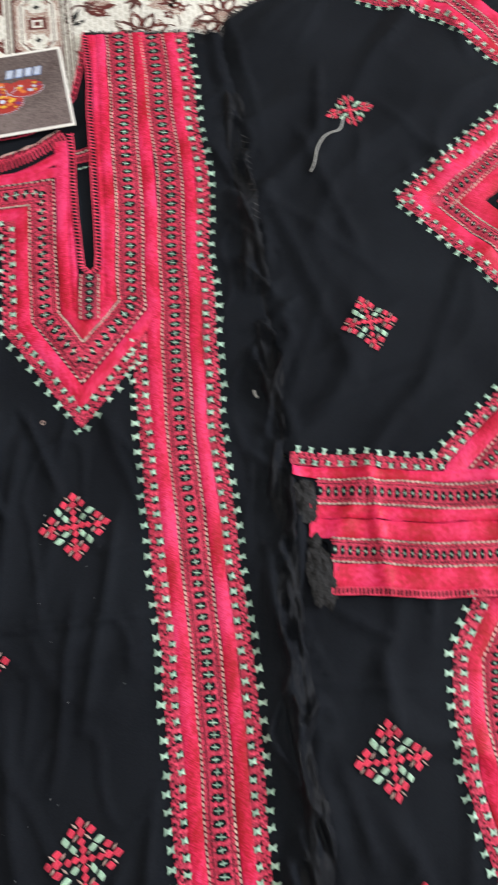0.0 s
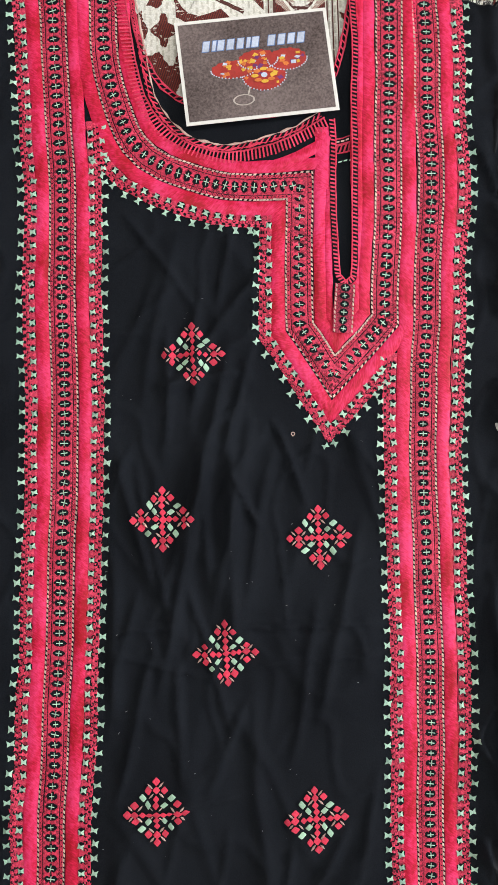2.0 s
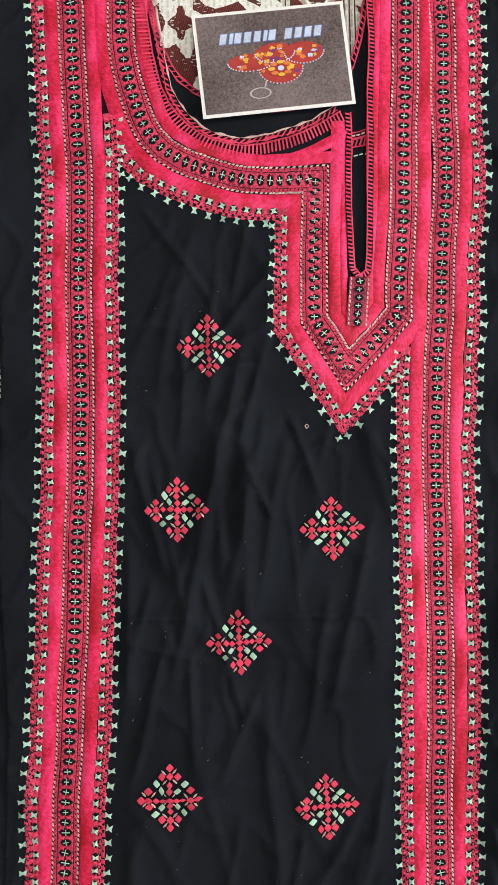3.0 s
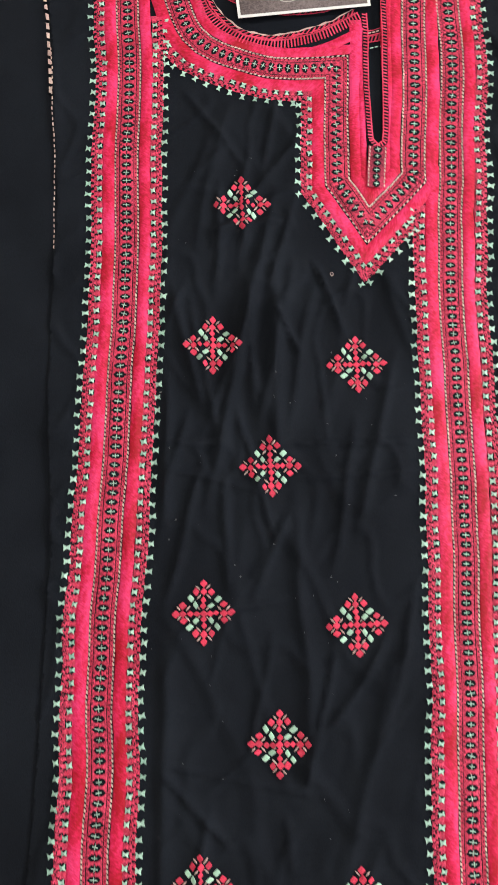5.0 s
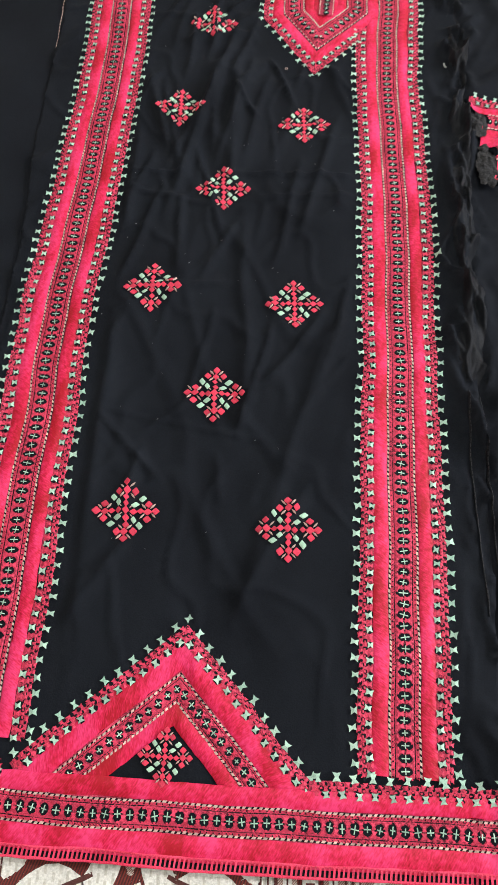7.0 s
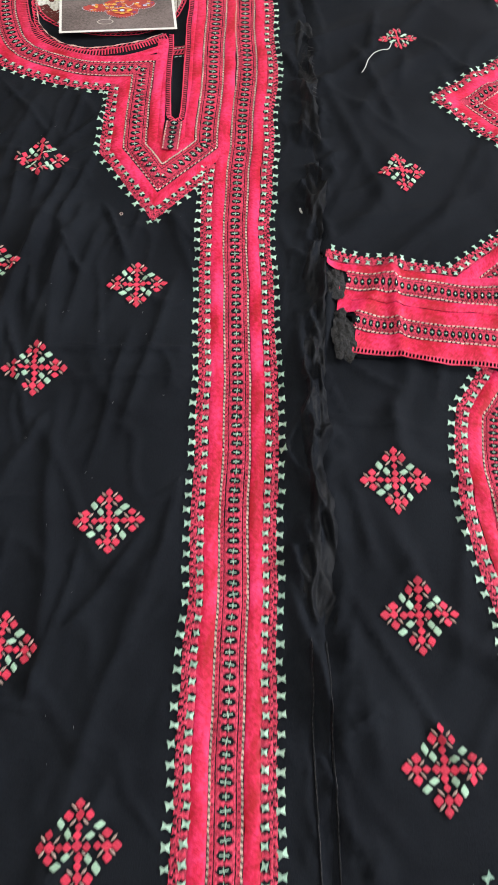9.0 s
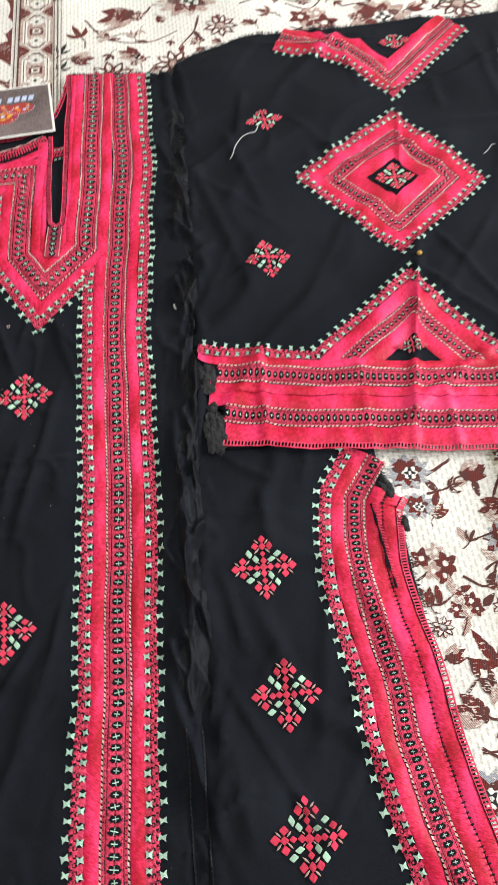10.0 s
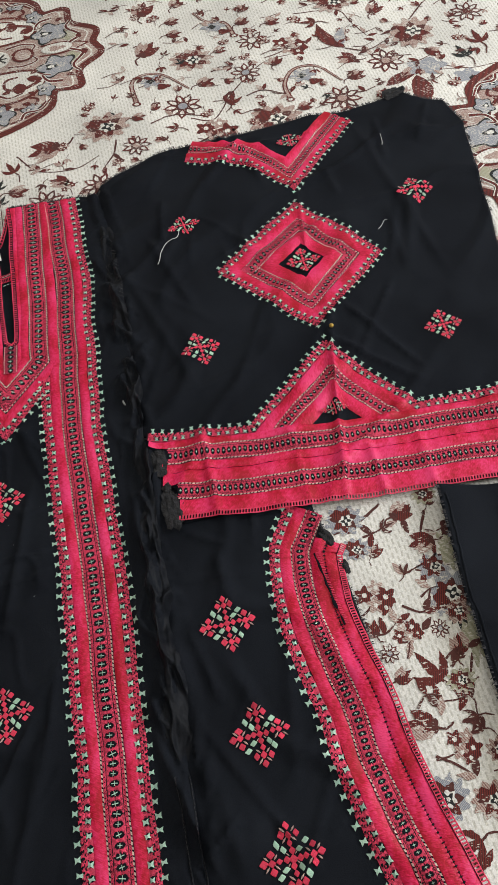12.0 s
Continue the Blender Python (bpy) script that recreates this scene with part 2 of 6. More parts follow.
def gem_row(geo, rb, v, pitch, along, across, s0=0.0, s1=None, z=0.0015, rng=random, cross=1.0):
    """Black lozenges (slot 0) each with a pale cross (slot 1)."""
    s1 = rb.length if s1 is None else s1
    n = max(1, int((s1 - s0) / pitch))
    d = (s1 - s0) / n
    for i in range(n):
        w = rb.spot(s0 + (i + 0.5) * d, v + rng.uniform(-0.0004, 0.0004))
        a, b = along / 2 * rng.uniform(0.85, 1.12), across / 2 * rng.uniform(0.85, 1.1)
        ring = [2 * math.pi * k / 12 for k in range(12)]
        geo.face([w(a * math.sin(t) * abs(math.sin(t)) ** 0.4, b * math.cos(t), z) for t in ring], mi=0)
        t, la, lb = 0.00044 * cross, a * cross * rng.uniform(0.54, 0.78), b * cross * rng.uniform(0.42, 0.62)
        k = rng.uniform(-0.25, 0.25)
        geo.face([w(-la, -t - la * k, z + 0.0004), w(la, -t + la * k, z + 0.0004), w(la, t + la * k, z + 0.0006), w(-la, t - la * k, z + 0.0006)], mi=1)
        geo.face([w(-t + lb * k, -lb, z + 0.0005), w(t + lb * k, -lb, z + 0.0005), w(t - lb * k, lb, z + 0.0007), w(-t - lb * k, lb, z + 0.0007)], mi=1)


def edge_rows(ob_parent, rb, v, side, s0=0.0, s1=None, k=1.0):
    """The picot edge of a band: mint ties outside, then a red net with black eyes and an inner row of mint ties. side: +1 to the left."""
    p = 0.0122 * k
    rb, v, s0, s1 = rb.offset(v - side * 0.006 * k, s0, s1), side * 0.006 * k, 0.0, None
    g = Geo()
    a, b = v - side * 0.0155 * k, v - side * 0.0034 * k
    strip(g, rb, min(a, b), max(a, b), 0.0007, 0.0003, 0.004, s0, s1, 0.0012)
    net = part("net_ground", g, MESHRED, ob_parent, "red net stitches with black eyes")
    g = Geo()
    for off, ph, wd in ((0.0046, 0.25, 0.0040), (0.0078, 0.5, 0.0044), (0.0078, 0.0, 0.0040), (0.0122, 0.0, 0.0052)):
        ties(g, rb, v - side * off * k, p / 2 if off != 0.0122 else p, 0.0044 * k, wd * k, ph, 0.0012, 0, s0, s1, turn=0.0)
    part("red_stitch", g, RED2, net, "red bow-tie stitches", "stuff")
    g = Geo()
    for off, ph, la, lb in ((0.0048, 0.0, 0.0034, 0.0026), (0.0048, 0.5, 0.0034, 0.0026), (0.0080, 0.25, 0.0042, 0.0036), (0.0080, 0.75, 0.0042, 0.0036), (0.0120, 0.5, 0.0074, 0.0056)):
        n_eyes(g, rb, v - side * off * k, p, la * k, lb * k, ph, s0, s1, 0.0016)
    part("black_eye", g, BLACK, net, "small black gaps in the net", "stuff")
    g = Geo()
    ties(g, rb, v, p * 1.08, 0.0062 * k, 0.0066 * k, 0.0, 0.0014, 0, s0, s1, 0.0009, turn=0.0)
    ties(g, rb, v - side * 0.0120 * k, p, 0.0058 * k, 0.0056 * k, 0.5, 0.0022, 0, s0, s1)
    part("mint_tie", g, MINT, net, "mint bow-tie stitches", "stuff")
    return net


def n_eyes(geo, rb, v, pitch, along, across, phase, s0=0.0, s1=None, z=0.0009, rng=random):
    s1 = rb.length if s1 is None else s1
    n = max(1, int((s1 - s0) / pitch))
    d = (s1 - s0) / n
    for i in range(n):
        w = rb.spot(s0 + (i + 0.5 + phase) * d + rng.uniform(-0.0005, 0.0005), v)
        a, b = along / 2 * rng.uniform(0.7, 1.2), across / 2 * rng.uniform(0.7, 1.2)
        geo.face([w(-a, 0, z), w(-a * 0.5, -b, z), w(a * 0.6, -b, z), w(a, 0, z), w(a * 0.5, b, z), w(-a * 0.6, b, z)])


def centre_rows(band, rb, v0, v1, s0=0.0, s1=None, k=1.0):
    """The patterned middle of a band between two offsets: dashes, herringbone columns, lozenges."""
    g = Geo()
    strip(g, rb, v0, v1, 0.0008, 0.0003, 0.004, s0, s1)
    part("net_ground", g, MESHRED, band, "red net-stitched ground")
    g = Geo()
    mid, half = (v0 + v1) / 2, (v1 - v0) / 2
    if abs(mid) > 0.001:
        rb, mid, s0, s1 = rb.offset(mid, s0, s1), 0.0, 0.0, None
    for sg in (-1, 1):
        dashes(g, rb, mid + sg * (half - 0.0012), 0.0043, 0.0027, 0.0017, mi=0, s0=s0, s1=s1)
    part("dash_stitch", g, CREAM, band, "cream running stitches", "stuff")
    g = Geo()
    for sg in (-1, 1):
        strip(g, rb, *sorted((mid + sg * (half - 0.0002), mid + sg * (half - 0.0021))), 0.0010, 0.0001, 0.004, s0, s1, 0.0003)
    part("dark_gap", g, BLACK, band, "black cloth showing between the stitches")
    g = Geo()
    for sg in (-1, 1):
        strip(g, rb, *sorted((mid + sg * half * 0.56, mid + sg * half * 0.63)), 0.0010, 0.0001, 0.004, s0, s1, 0.0004)
    n_eyes(g, rb, mid + half * 0.74, 0.0049, 0.0013, half * 0.12, 0.3, s0, s1, 0.0019)
    n_eyes(g, rb, mid - half * 0.74, 0.0049, 0.0013, half * 0.12, 0.3, s0, s1, 0.0019)
    part("thin_gap", g, BLACK, band, "thin black line between the columns", "stuff")
    g = Geo()
    for sg in (-1, 1):
        dashes(g, rb, mid + sg * half * 0.73, 0.0023, 0.0015, half * 0.22, 0.0013, 0, 0.5 * sg, s0, s1)
        ties(g, rb, mid + sg * half * 0.46, 0.0046 * k, 0.0032 * k, half * 0.20, 0.0, 0.0013, 0, s0, s1, 0.0002)
        ties(g, rb, mid + sg * half * 0.24, 0.0092 * k, 0.0044 * k, half * 0.40, 0.5, 0.0018, 0, s0, s1, 0.0002)
    part("red_stitch", g, RED2, band, "red herringbone and bow-tie stitches", "stuff")
    g = Geo()
    gem_row(g, rb, mid, 0.0092 * k, 0.0076 * k, min(0.0124, half * 0.98) * (0.5 + 0.5 * k), s0, s1, cross=1.0 if k > 0.9 else 0.7)
    part("diamond_stitch", g, [BLACK, MINT], band, "black lozenges with mint crosses", "stuff")


def band(name, pts, height, parent, layout, label, s0=0.0, s1=None, closed=False):
    """An embroidered band along a line. layout: rows of (kind, offset, offset)."""
    rb = Ribbon(pts, height, closed)
    g = Geo()
    solids = [r for r in layout if r[0] == "solid"]
    strip(g, rb, solids[0][1], solids[0][2], s0=s0, s1=s1, wobble=0.0010)
    ob = part(name, g, RED, parent, label)
    for r in solids[1:]:
        g = Geo()
        strip(g, rb, r[1] - 0.0005, r[2] + 0.0005, s0=r[3] if len(r) > 3 else s0, s1=s1)
        part("satin_strip", g, RED, ob, "crimson satin-stitch strip")
    for r in layout:
        if r[0] == "edge":
            edge_rows(parent, rb, r[1], r[2], r[4] if len(r) > 4 else s0, r[5] if len(r) > 5 else s1, r[3] if len(r) > 3 else 1.0)
        elif r[0] == "centre":
            centre_rows(ob, rb, r[1], r[2], r[4] if len(r) > 4 else s0, s1, r[3] if len(r) > 3 else 1.0)
        elif r[0] == "dash":
            g = Geo()
            dashes(g, rb, r[1], 0.0042, 0.0027, 0.0014, s0=s0, s1=s1)
            part("dash_stitch", g, CREAM, ob, "cream running stitches", "stuff")
        elif r[0] == "blanket":
            g = Geo()
            dashes(g, rb, r[1], 0.0034, 0.0016, r[2], 0.0018, 0, 0.05, s0, s1)
            strip(g, rb, r[1] + r[2] * 0.36, r[1] + r[2] * 0.60, 0.0016, 0.0004, s0=s0, s1=s1)
            strip(g, rb, r[1] - r[2] * 0.60, r[1] - r[2] * 0.36, 0.0016, 0.0004, s0=s0, s1=s1)
            part("blanket_stitch", g, RED2, ob, "red blanket stitches", "stuff")
        elif r[0] == "gap":
            g = Geo()
            n_eyes(g, rb, r[1], 0.0044, 0.0018, 0.0030, 0.0, s0, s1, 0.0026)
            part("dark_gap", g, BLACK, ob, "row of small dark gaps between stitches", "stuff")
        elif r[0] == "dark":
            g = Geo()
            strip(g, rb, r[1], r[2], 0.0019, 0.0002, s0=s0, s1=s1)
            part("seam_line", g, BLACK, ob, "thin dark seam line")
    return ob


FULL = [("edge", 0.040, 1), ("solid", 0.0132, 0.0252), ("centre", -0.0130, 0.0130), ("solid", -0.0252, -0.0132), ("edge", -0.040, -1)]


def petal_mesh(name, mat, long, wide, tall, shear=0.0):
    """A small padded block of stitches with blunt corners, pillowed towards the middle."""
    g = Geo()
    lo = [(-1, -0.14), (-0.16, -1), (0.16, -1), (1, -0.14), (1, 0.14), (0.16, 1), (-0.16, 1), (-1, 0.14)]
    lo = [(x * long + y * shear, y * wide) for x, y in lo]
    rings = [[(x * f, y * f, z * tall) for x, y in lo] for f, z in ((1.0, 0.0), (0.92, 0.6), (0.6, 1.0))]
    for a, b in zip(rings, rings[1:]):
        for i in range(8):
            k = (i + 1) % 8
            g.face([a[i], a[k], b[k], b[i]])
    g.face(rings[-1])
    return g.mesh(name, [mat], False)


PETAL = petal_mesh("petal", PETAL_RED, 1.0, 0.90, 0.16)
LEAF = petal_mesh("leaf_stitch", MINT_LEAF, 0.98, 0.74, 0.18, 0.20)
SPARK = petal_mesh("cream_stitch", CREAM, 1.0, 0.27, 0.5)


def raised(height, dz):
    """The same lie, a little higher: for a piece sewn over another."""
    return lambda x, y: height(x, y) + dz


def cross_motif(parent, x, y, size, turn, height, squash=1.0):
    """A cross of red blossoms with mint leaves in the corners, each petal a block of stitches."""
    k = size / 11.6
    ca, sa = math.cos(radians(turn)), math.sin(radians(turn))
    rnd = random.Random(int(abs(x) * 9173 + abs(y) * 3571))
    root = None

    def piece(mesh, name, px, py, scale, rot):
        px, py = px + rnd.uniform(-0.13, 0.13), (py + rnd.uniform(-0.13, 0.13)) * squash
        wx, wy = x + (px * ca - py * sa) * k, y + (px * sa + py * ca) * k
        e = 0.002
        hx, hy = (height(wx + e, wy) - height(wx - e, wy)) / (2 * e), (height(wx, wy + e) - height(wx, wy - e)) / (2 * e)
        ob = new(name, mesh)
        tilt = Vector((0, 0, 1)).rotation_difference(Vector((-hx, -hy, 1)).normalized()).to_matrix().to_4x4()
        f = scale * k
        ob.matrix_world = Matrix.Translation((wx, wy, height(wx, wy) + 0.0002)) @ tilt @ Matrix.Rotation(rot + radians(turn), 4, "Z") @ Matrix.Diagonal((f * rnd.uniform(0.9, 1.12), f * squash * rnd.uniform(0.9, 1.12), f, 1))
        return ob

    root = piece(PETAL, "cross_motif", 0, 0, 0.70, 0)
    root.parent = parent
    tagged(root, "crimson cross of petals with mint leaves")
    back = root.matrix_world.inverted()
    for q in range(4):
        r = q * math.pi / 2
        c, s = math.cos(r), math.sin(r)
        bits = [(PETAL, "petal", px, py, sc, rot) for px, py, sc, rot in ((1.20, 0, 0.60, 0), (2.34, 0, 0.56, 0), (3.66, 0, 0.68, 0), (3.70, 1.36, 0.68, 0.1), (3.70, -1.36, 0.68, -0.1), (5.06, 0, 0.72, 0))]
        bits += [(LEAF, "leaf_stitch", 1.44, 1.34, 0.68, 0.10), (LEAF, "leaf_stitch", 2.54, 2.34, 0.74, 0.10)]
        bits += [(SPARK, "cream_stitch", 3.66 + dx, dy, 0.58, math.atan2(dy, dx)) for dx, dy in ((0.86, 0.86), (0.86, -0.86), (-0.80, 0.86), (-0.80, -0.86))]
        bits += [(SPARK, "cream_stitch", 0.78, 0.78, 0.36, 0.78)]
        for mesh, name, px, py, sc, rot in bits:
            ob = piece(mesh, name, px * c - py * s, px * s + py * c, sc, rot + r)
            m = ob.matrix_world.copy()
            ob.parent = root
            ob.matrix_parent_inverse = back
            ob.matrix_basis = m
    return root


def cdt_sheet(outline, height, spacing, thick=0.0008, hole=None, seed=1):
    """A cloth of that outline, laid on a height, with a turned-down rim. The outline runs anticlockwise."""
    from mathutils.geometry import delaunay_2d_cdt
    rng = random.Random(seed)
    rim = []
    for i, a in enumerate(outline):
        b = outline[(i + 1) % len(outline)]
        n = max(1, int(math.dist(a, b) / spacing))
        rim += [Vector((a[0] + (b[0] - a[0]) * k / n, a[1] + (b[1] - a[1]) * k / n)) for k in range(n)]
    poly = np.array([(p.x, p.y) for p in rim])
    x0, y0 = poly.min(0)
    x1, y1 = poly.max(0)
    gx, gy = np.meshgrid(np.arange(x0, x1, spacing), np.arange(y0, y1, spacing))
    px = gx.ravel() + np.array([rng.uniform(-0.25, 0.25) * spacing for _ in range(gx.size)])
    py = gy.ravel() + np.array([rng.uniform(-0.25, 0.25) * spacing for _ in range(gx.size)])
    ins = np.zeros(px.size, bool)
    near = np.full(px.size, 9.0)
    for a, b in zip(poly, np.roll(poly, -1, 0)):
        cond = (a[1] > py) != (b[1] > py)
        with np.errstate(divide="ignore", invalid="ignore"):
            ins ^= cond & (px < (b[0] - a[0]) * (py - a[1]) / (b[1] - a[1]) + a[0])
        near = np.minimum(near, np.hypot(px - a[0], py - a[1]))
    keep = ins & (near > spacing * 0.45)
    verts = rim + [Vector((a, b)) for a, b in zip(px[keep], py[keep])]
    n = len(rim)
    vs, _, fs, *_ = delaunay_2d_cdt(verts, [], [list(range(n))], 1, 1e-6)
    g = Geo()
    g.v = [(v.x, v.y, height(v.x, v.y)) for v in vs]
    g.uv = [(v.x, v.y) for v in vs]
    g.f = [tuple(f) for f in fs]
    g.mi = [0] * len(g.f)
    low = len(g.v)
    g.v += [(p.x, p.y, height(p.x, p.y) - thick - 0.0015) for p in rim]
    g.uv += [(p.x, p.y) for p in rim]
    for i in range(n):
        k = (i + 1) % n
        g.f.append((i, low + i, low + k, k))
        g.mi.append(0)
    return g


# ---- room ----
def box(geo, x0, x1, y0, y1, z0, z1, mi=0):
    c = [(x, y, z) for z in (z0, z1) for y in (y0, y1) for x in (x0, x1)]
    for f in ((0, 2, 3, 1), (4, 5, 7, 6), (0, 1, 5, 4), (2, 6, 7, 3), (0, 4, 6, 2), (1, 3, 7, 5)):
        geo.face([c[i] for i in f], mi=mi)


PLASTER = vary(material("plaster", (0.75, 0.73, 0.68), 0.9), (0.68, 0.66, 0.61), (0.78, 0.76, 0.71), 60, 2, 0.2, 0.002)
TILE = vary(material("floor_tile", (0.5, 0.45, 0.36), 0.35), (0.42, 0.37, 0.29), (0.55, 0.50, 0.41), 40, 5, 0.05, 0.0005)
GROUT = vary(material("grout", (0.3, 0.27, 0.22), 0.9), (0.22, 0.20, 0.16), (0.34, 0.31, 0.26), 200, 8, 0.3, 0.001)
FLOOR = -0.012


def structure(name, boxes, mat, label):
    g = Geo()
    for b in boxes:
        box(g, *b)
    ob = new(name, g.mesh(name, [mat], False))
    return tagged(ob, label, name.split("_")[0], kind="structure")


floor = structure("floor", [(-2.6, 2.8, -2.6, 2.6, FLOOR - 0.10, FLOOR - 0.002)], GROUT, "beige tiled floor under the carpet")
structure("wall_north", [(-2.6, 2.8, 2.6, 2.75, FLOOR, 2.7)], PLASTER, "plain plastered wall")
structure("wall_south", [(-2.6, 2.8, -2.75, -2.6, FLOOR, 2.7)], PLASTER, "plain plastered wall")
structure("wall_west", [(-2.75, -2.6, -2.75, 2.75, FLOOR, 2.7)], PLASTER, "plain plastered wall")
# this wall is out of view, its opening made for the assumed window
structure("wall_east", [(2.8, 2.95, -2.75, -1.45, FLOOR, 2.7), (2.8, 2.95, 0.75, 2.75, FLOOR, 2.7), (2.8, 2.95, -1.45, 0.75, FLOOR, 0.8), (2.8, 2.95, -1.45, 0.75, 2.2, 2.7)], PLASTER, "plain plastered wall with an assumed window opening")
structure("ceiling", [(-2.75, 2.95, -2.75, 2.75, 2.7, 2.85)], PLASTER, "plain white ceiling")


# ---- lie of the cloths ----
def crease(x, y, ax, ay, bx, by, h, w):
    """A soft ridge along a line, fading at its ends."""
    dx, dy = bx - ax, by - ay
    l2 = dx * dx + dy * dy
    t = ((x - ax) * dx + (y - ay) * dy) / l2
    d = abs((x - ax) * dy - (y - ay) * dx) / math.sqrt(l2)
    if t < -0.2 or t > 1.2 or d > 3 * w:
        return 0.0
    end = min(1.0, max(0.0, (t + 0.2) / 0.3)) * min(1.0, max(0.0, (1.2 - t) / 0.3))
    return h * math.exp(-(d / w) ** 1.4) * end


KURTA_FOLDS = ((-0.262, 0.24, -0.285, -0.02, 0.004, 0.010), (-0.232, 0.20, -0.245, 0.04, 0.003, 0.012), (-0.32, 0.36, -0.335, 0.22, 0.002, 0.012),
               (-0.36, 0.09, -0.33, -0.06, 0.003, 0.010), (-0.20, -0.02, -0.07, 0.005, 0.0015, 0.005), (-0.36, -0.02, -0.25, -0.035, 0.0015, 0.005),
               (-0.20, -0.06, -0.165, -0.28, 0.003, 0.014), (-0.31, -0.22, -0.29, -0.42, 0.003, 0.014), (-0.10, -0.20, -0.13, -0.42, 0.0025, 0.014),
               (-0.12, 0.10, -0.14, -0.05, 0.0025, 0.009), (-0.29, -0.16, -0.21, -0.14, 0.002, 0.006), (-0.14, -0.47, -0.10, -0.36, 0.003, 0.012),
               (-0.30, -0.30, -0.16, -0.31, 0.0012, 0.004), (-0.25, -0.43, -0.30, -0.53, 0.003, 0.012),
               (0.020, 0.30, 0.030, 0.10, 0.004, 0.008), (0.015, 0.05, 0.045, -0.16, 0.005, 0.009), (0.03, -0.20, 0.065, -0.30, 0.004, 0.010),
               (0.035, 0.02, 0.010, -0.06, 0.003, 0.006), (0.03, -0.10, 0.055, -0.14, 0.003, 0.006))


def random_folds(n, x0, x1, y0, y1, seed, lean=1.2):
    """Small creases of a folded and unfolded cloth, mostly lengthwise."""
    r = random.Random(seed)
    out = []
    for _ in range(n):
        x, y, l = r.uniform(x0, x1), r.uniform(y0, y1), r.uniform(0.04, 0.14)
        a = math.pi / 2 + r.gauss(0, 0.5) * lean
        out.append((x, y, x + l * math.cos(a), y + l * math.sin(a), r.uniform(0.0012, 0.0030), r.uniform(0.0045, 0.0085)))
    return tuple(out)


KURTA_FOLDS += ((-0.250, 0.190, -0.226, 0.016, 0.0034, 0.012), (-0.210, 0.014, -0.089, 0.030, 0.0024, 0.0048), (-0.342, 0.000, -0.289, 0.005, 0.0022, 0.0048), (-0.345, 0.060, -0.330, -0.050, 0.0028, 0.007), (-0.322, 0.020, -0.335, -0.100, 0.0026, 0.007), (-0.300, -0.030, -0.315, -0.140, 0.0028, 0.007), (-0.275, -0.030, -0.262, -0.120, 0.0024, 0.007), (-0.210, -0.060, -0.232, -0.130, 0.0024, 0.007), (-0.292, 0.300, -0.285, 0.220, 0.0026, 0.009),
                (-0.348, 0.154, -0.310, 0.052, 0.0030, 0.009), (-0.366, 0.195, -0.357, 0.068, 0.0030, 0.008), (-0.210, 0.165, -0.216, 0.040, 0.0022, 0.010), (-0.262, 0.165, -0.300, 0.020, 0.0020, 0.008))
KURTA_FOLDS += random_folds(34, -0.36, -0.06, -0.48, 0.36, 5, 0.7)
PUCKERS = []
rnd = random.Random(31)
for k in range(46):
    y = 0.46 - 0.80 * k / 45 + rnd.uniform(-0.008, 0.008)
    a = math.pi / 2 + rnd.gauss(0.1, 0.45)
    PUCKERS.append((rnd.uniform(-0.016, 0.014), y, a, rnd.uniform(0.018, 0.05), rnd.uniform(0.004, 0.0080), rnd.uniform(0.0028, 0.0050)))


def pucker(x, y, base):
    """Crumples along the tunic's free edge."""
    z = 0.0
    for dx, py, a, l, h, w in PUCKERS:
        if abs(y - py) < 0.06 and abs(x - base) < 0.06:
            z += crease(x, y, base + dx, py, base + dx + l * math.cos(a), py + l * math.sin(a), h, w)
    near = max(0.0, 1 - abs(x - base) / 0.030)
    z += near * 0.0065 * max(0.0, 0.20 - abs(noise.noise(Vector((x * 42 + y * 9, y * 21, 77.0))))) / 0.20
    return min(z, 0.012)


SEAM_Y = (-0.64, -0.53, -0.41, -0.28, -0.18, -0.11, -0.03, 0.05, 0.12, 0.20, 0.29, 0.36, 0.45, 0.59, 0.625)
SEAM_X = (0.087, 0.078, 0.071, 0.060, 0.050, 0.043, 0.037, 0.031, 0.025, 0.021, 0.014, 0.004, -0.006, -0.020, -0.030)


def seam_x(y):
    """The free right edge of the tunic."""
    for i in range(len(SEAM_Y) - 1):
        if y <= SEAM_Y[i + 1]:
            t = max(0.0, (y - SEAM_Y[i]) / (SEAM_Y[i + 1] - SEAM_Y[i]))
            return SEAM_X[i] + (SEAM_X[i + 1] - SEAM_X[i]) * t + 0.0030 * noise.noise(Vector((y * 30, 0, 2.0))) + 0.0015 * noise.noise(Vector((y * 95, 0, 2.0)))
    return SEAM_X[-1]


def ease(a, b, t):
    t = min(1.0, max(0.0, (t - a) / (b - a)))
    return t * t * (3 - 2 * t)


def plain(x, y):
    """1 on the open black ground of the tunic, low under its stiff embroidered bands."""
    xl, xr = -0.397 - 0.114 * (y - 0.1), -0.054 - 0.093 * (y - 0.1)
    w = ease(xl + 0.038, xl + 0.056, x) * (1 - ease(xr - 0.056, xr - 0.038, x))
    w *= 1 - ease(0.375, 0.395, y)
    w *= 1 - ease(-0.245, -0.228, x) * ease(0.195, 0.215, y)
    w *= ease(-0.60, -0.47, y - 0.8 * abs(x + 0.18) * 0)
    return max(w, ease(xr + 0.040, xr + 0.048, x), 1 - ease(xl - 0.048, xl - 0.040, x))


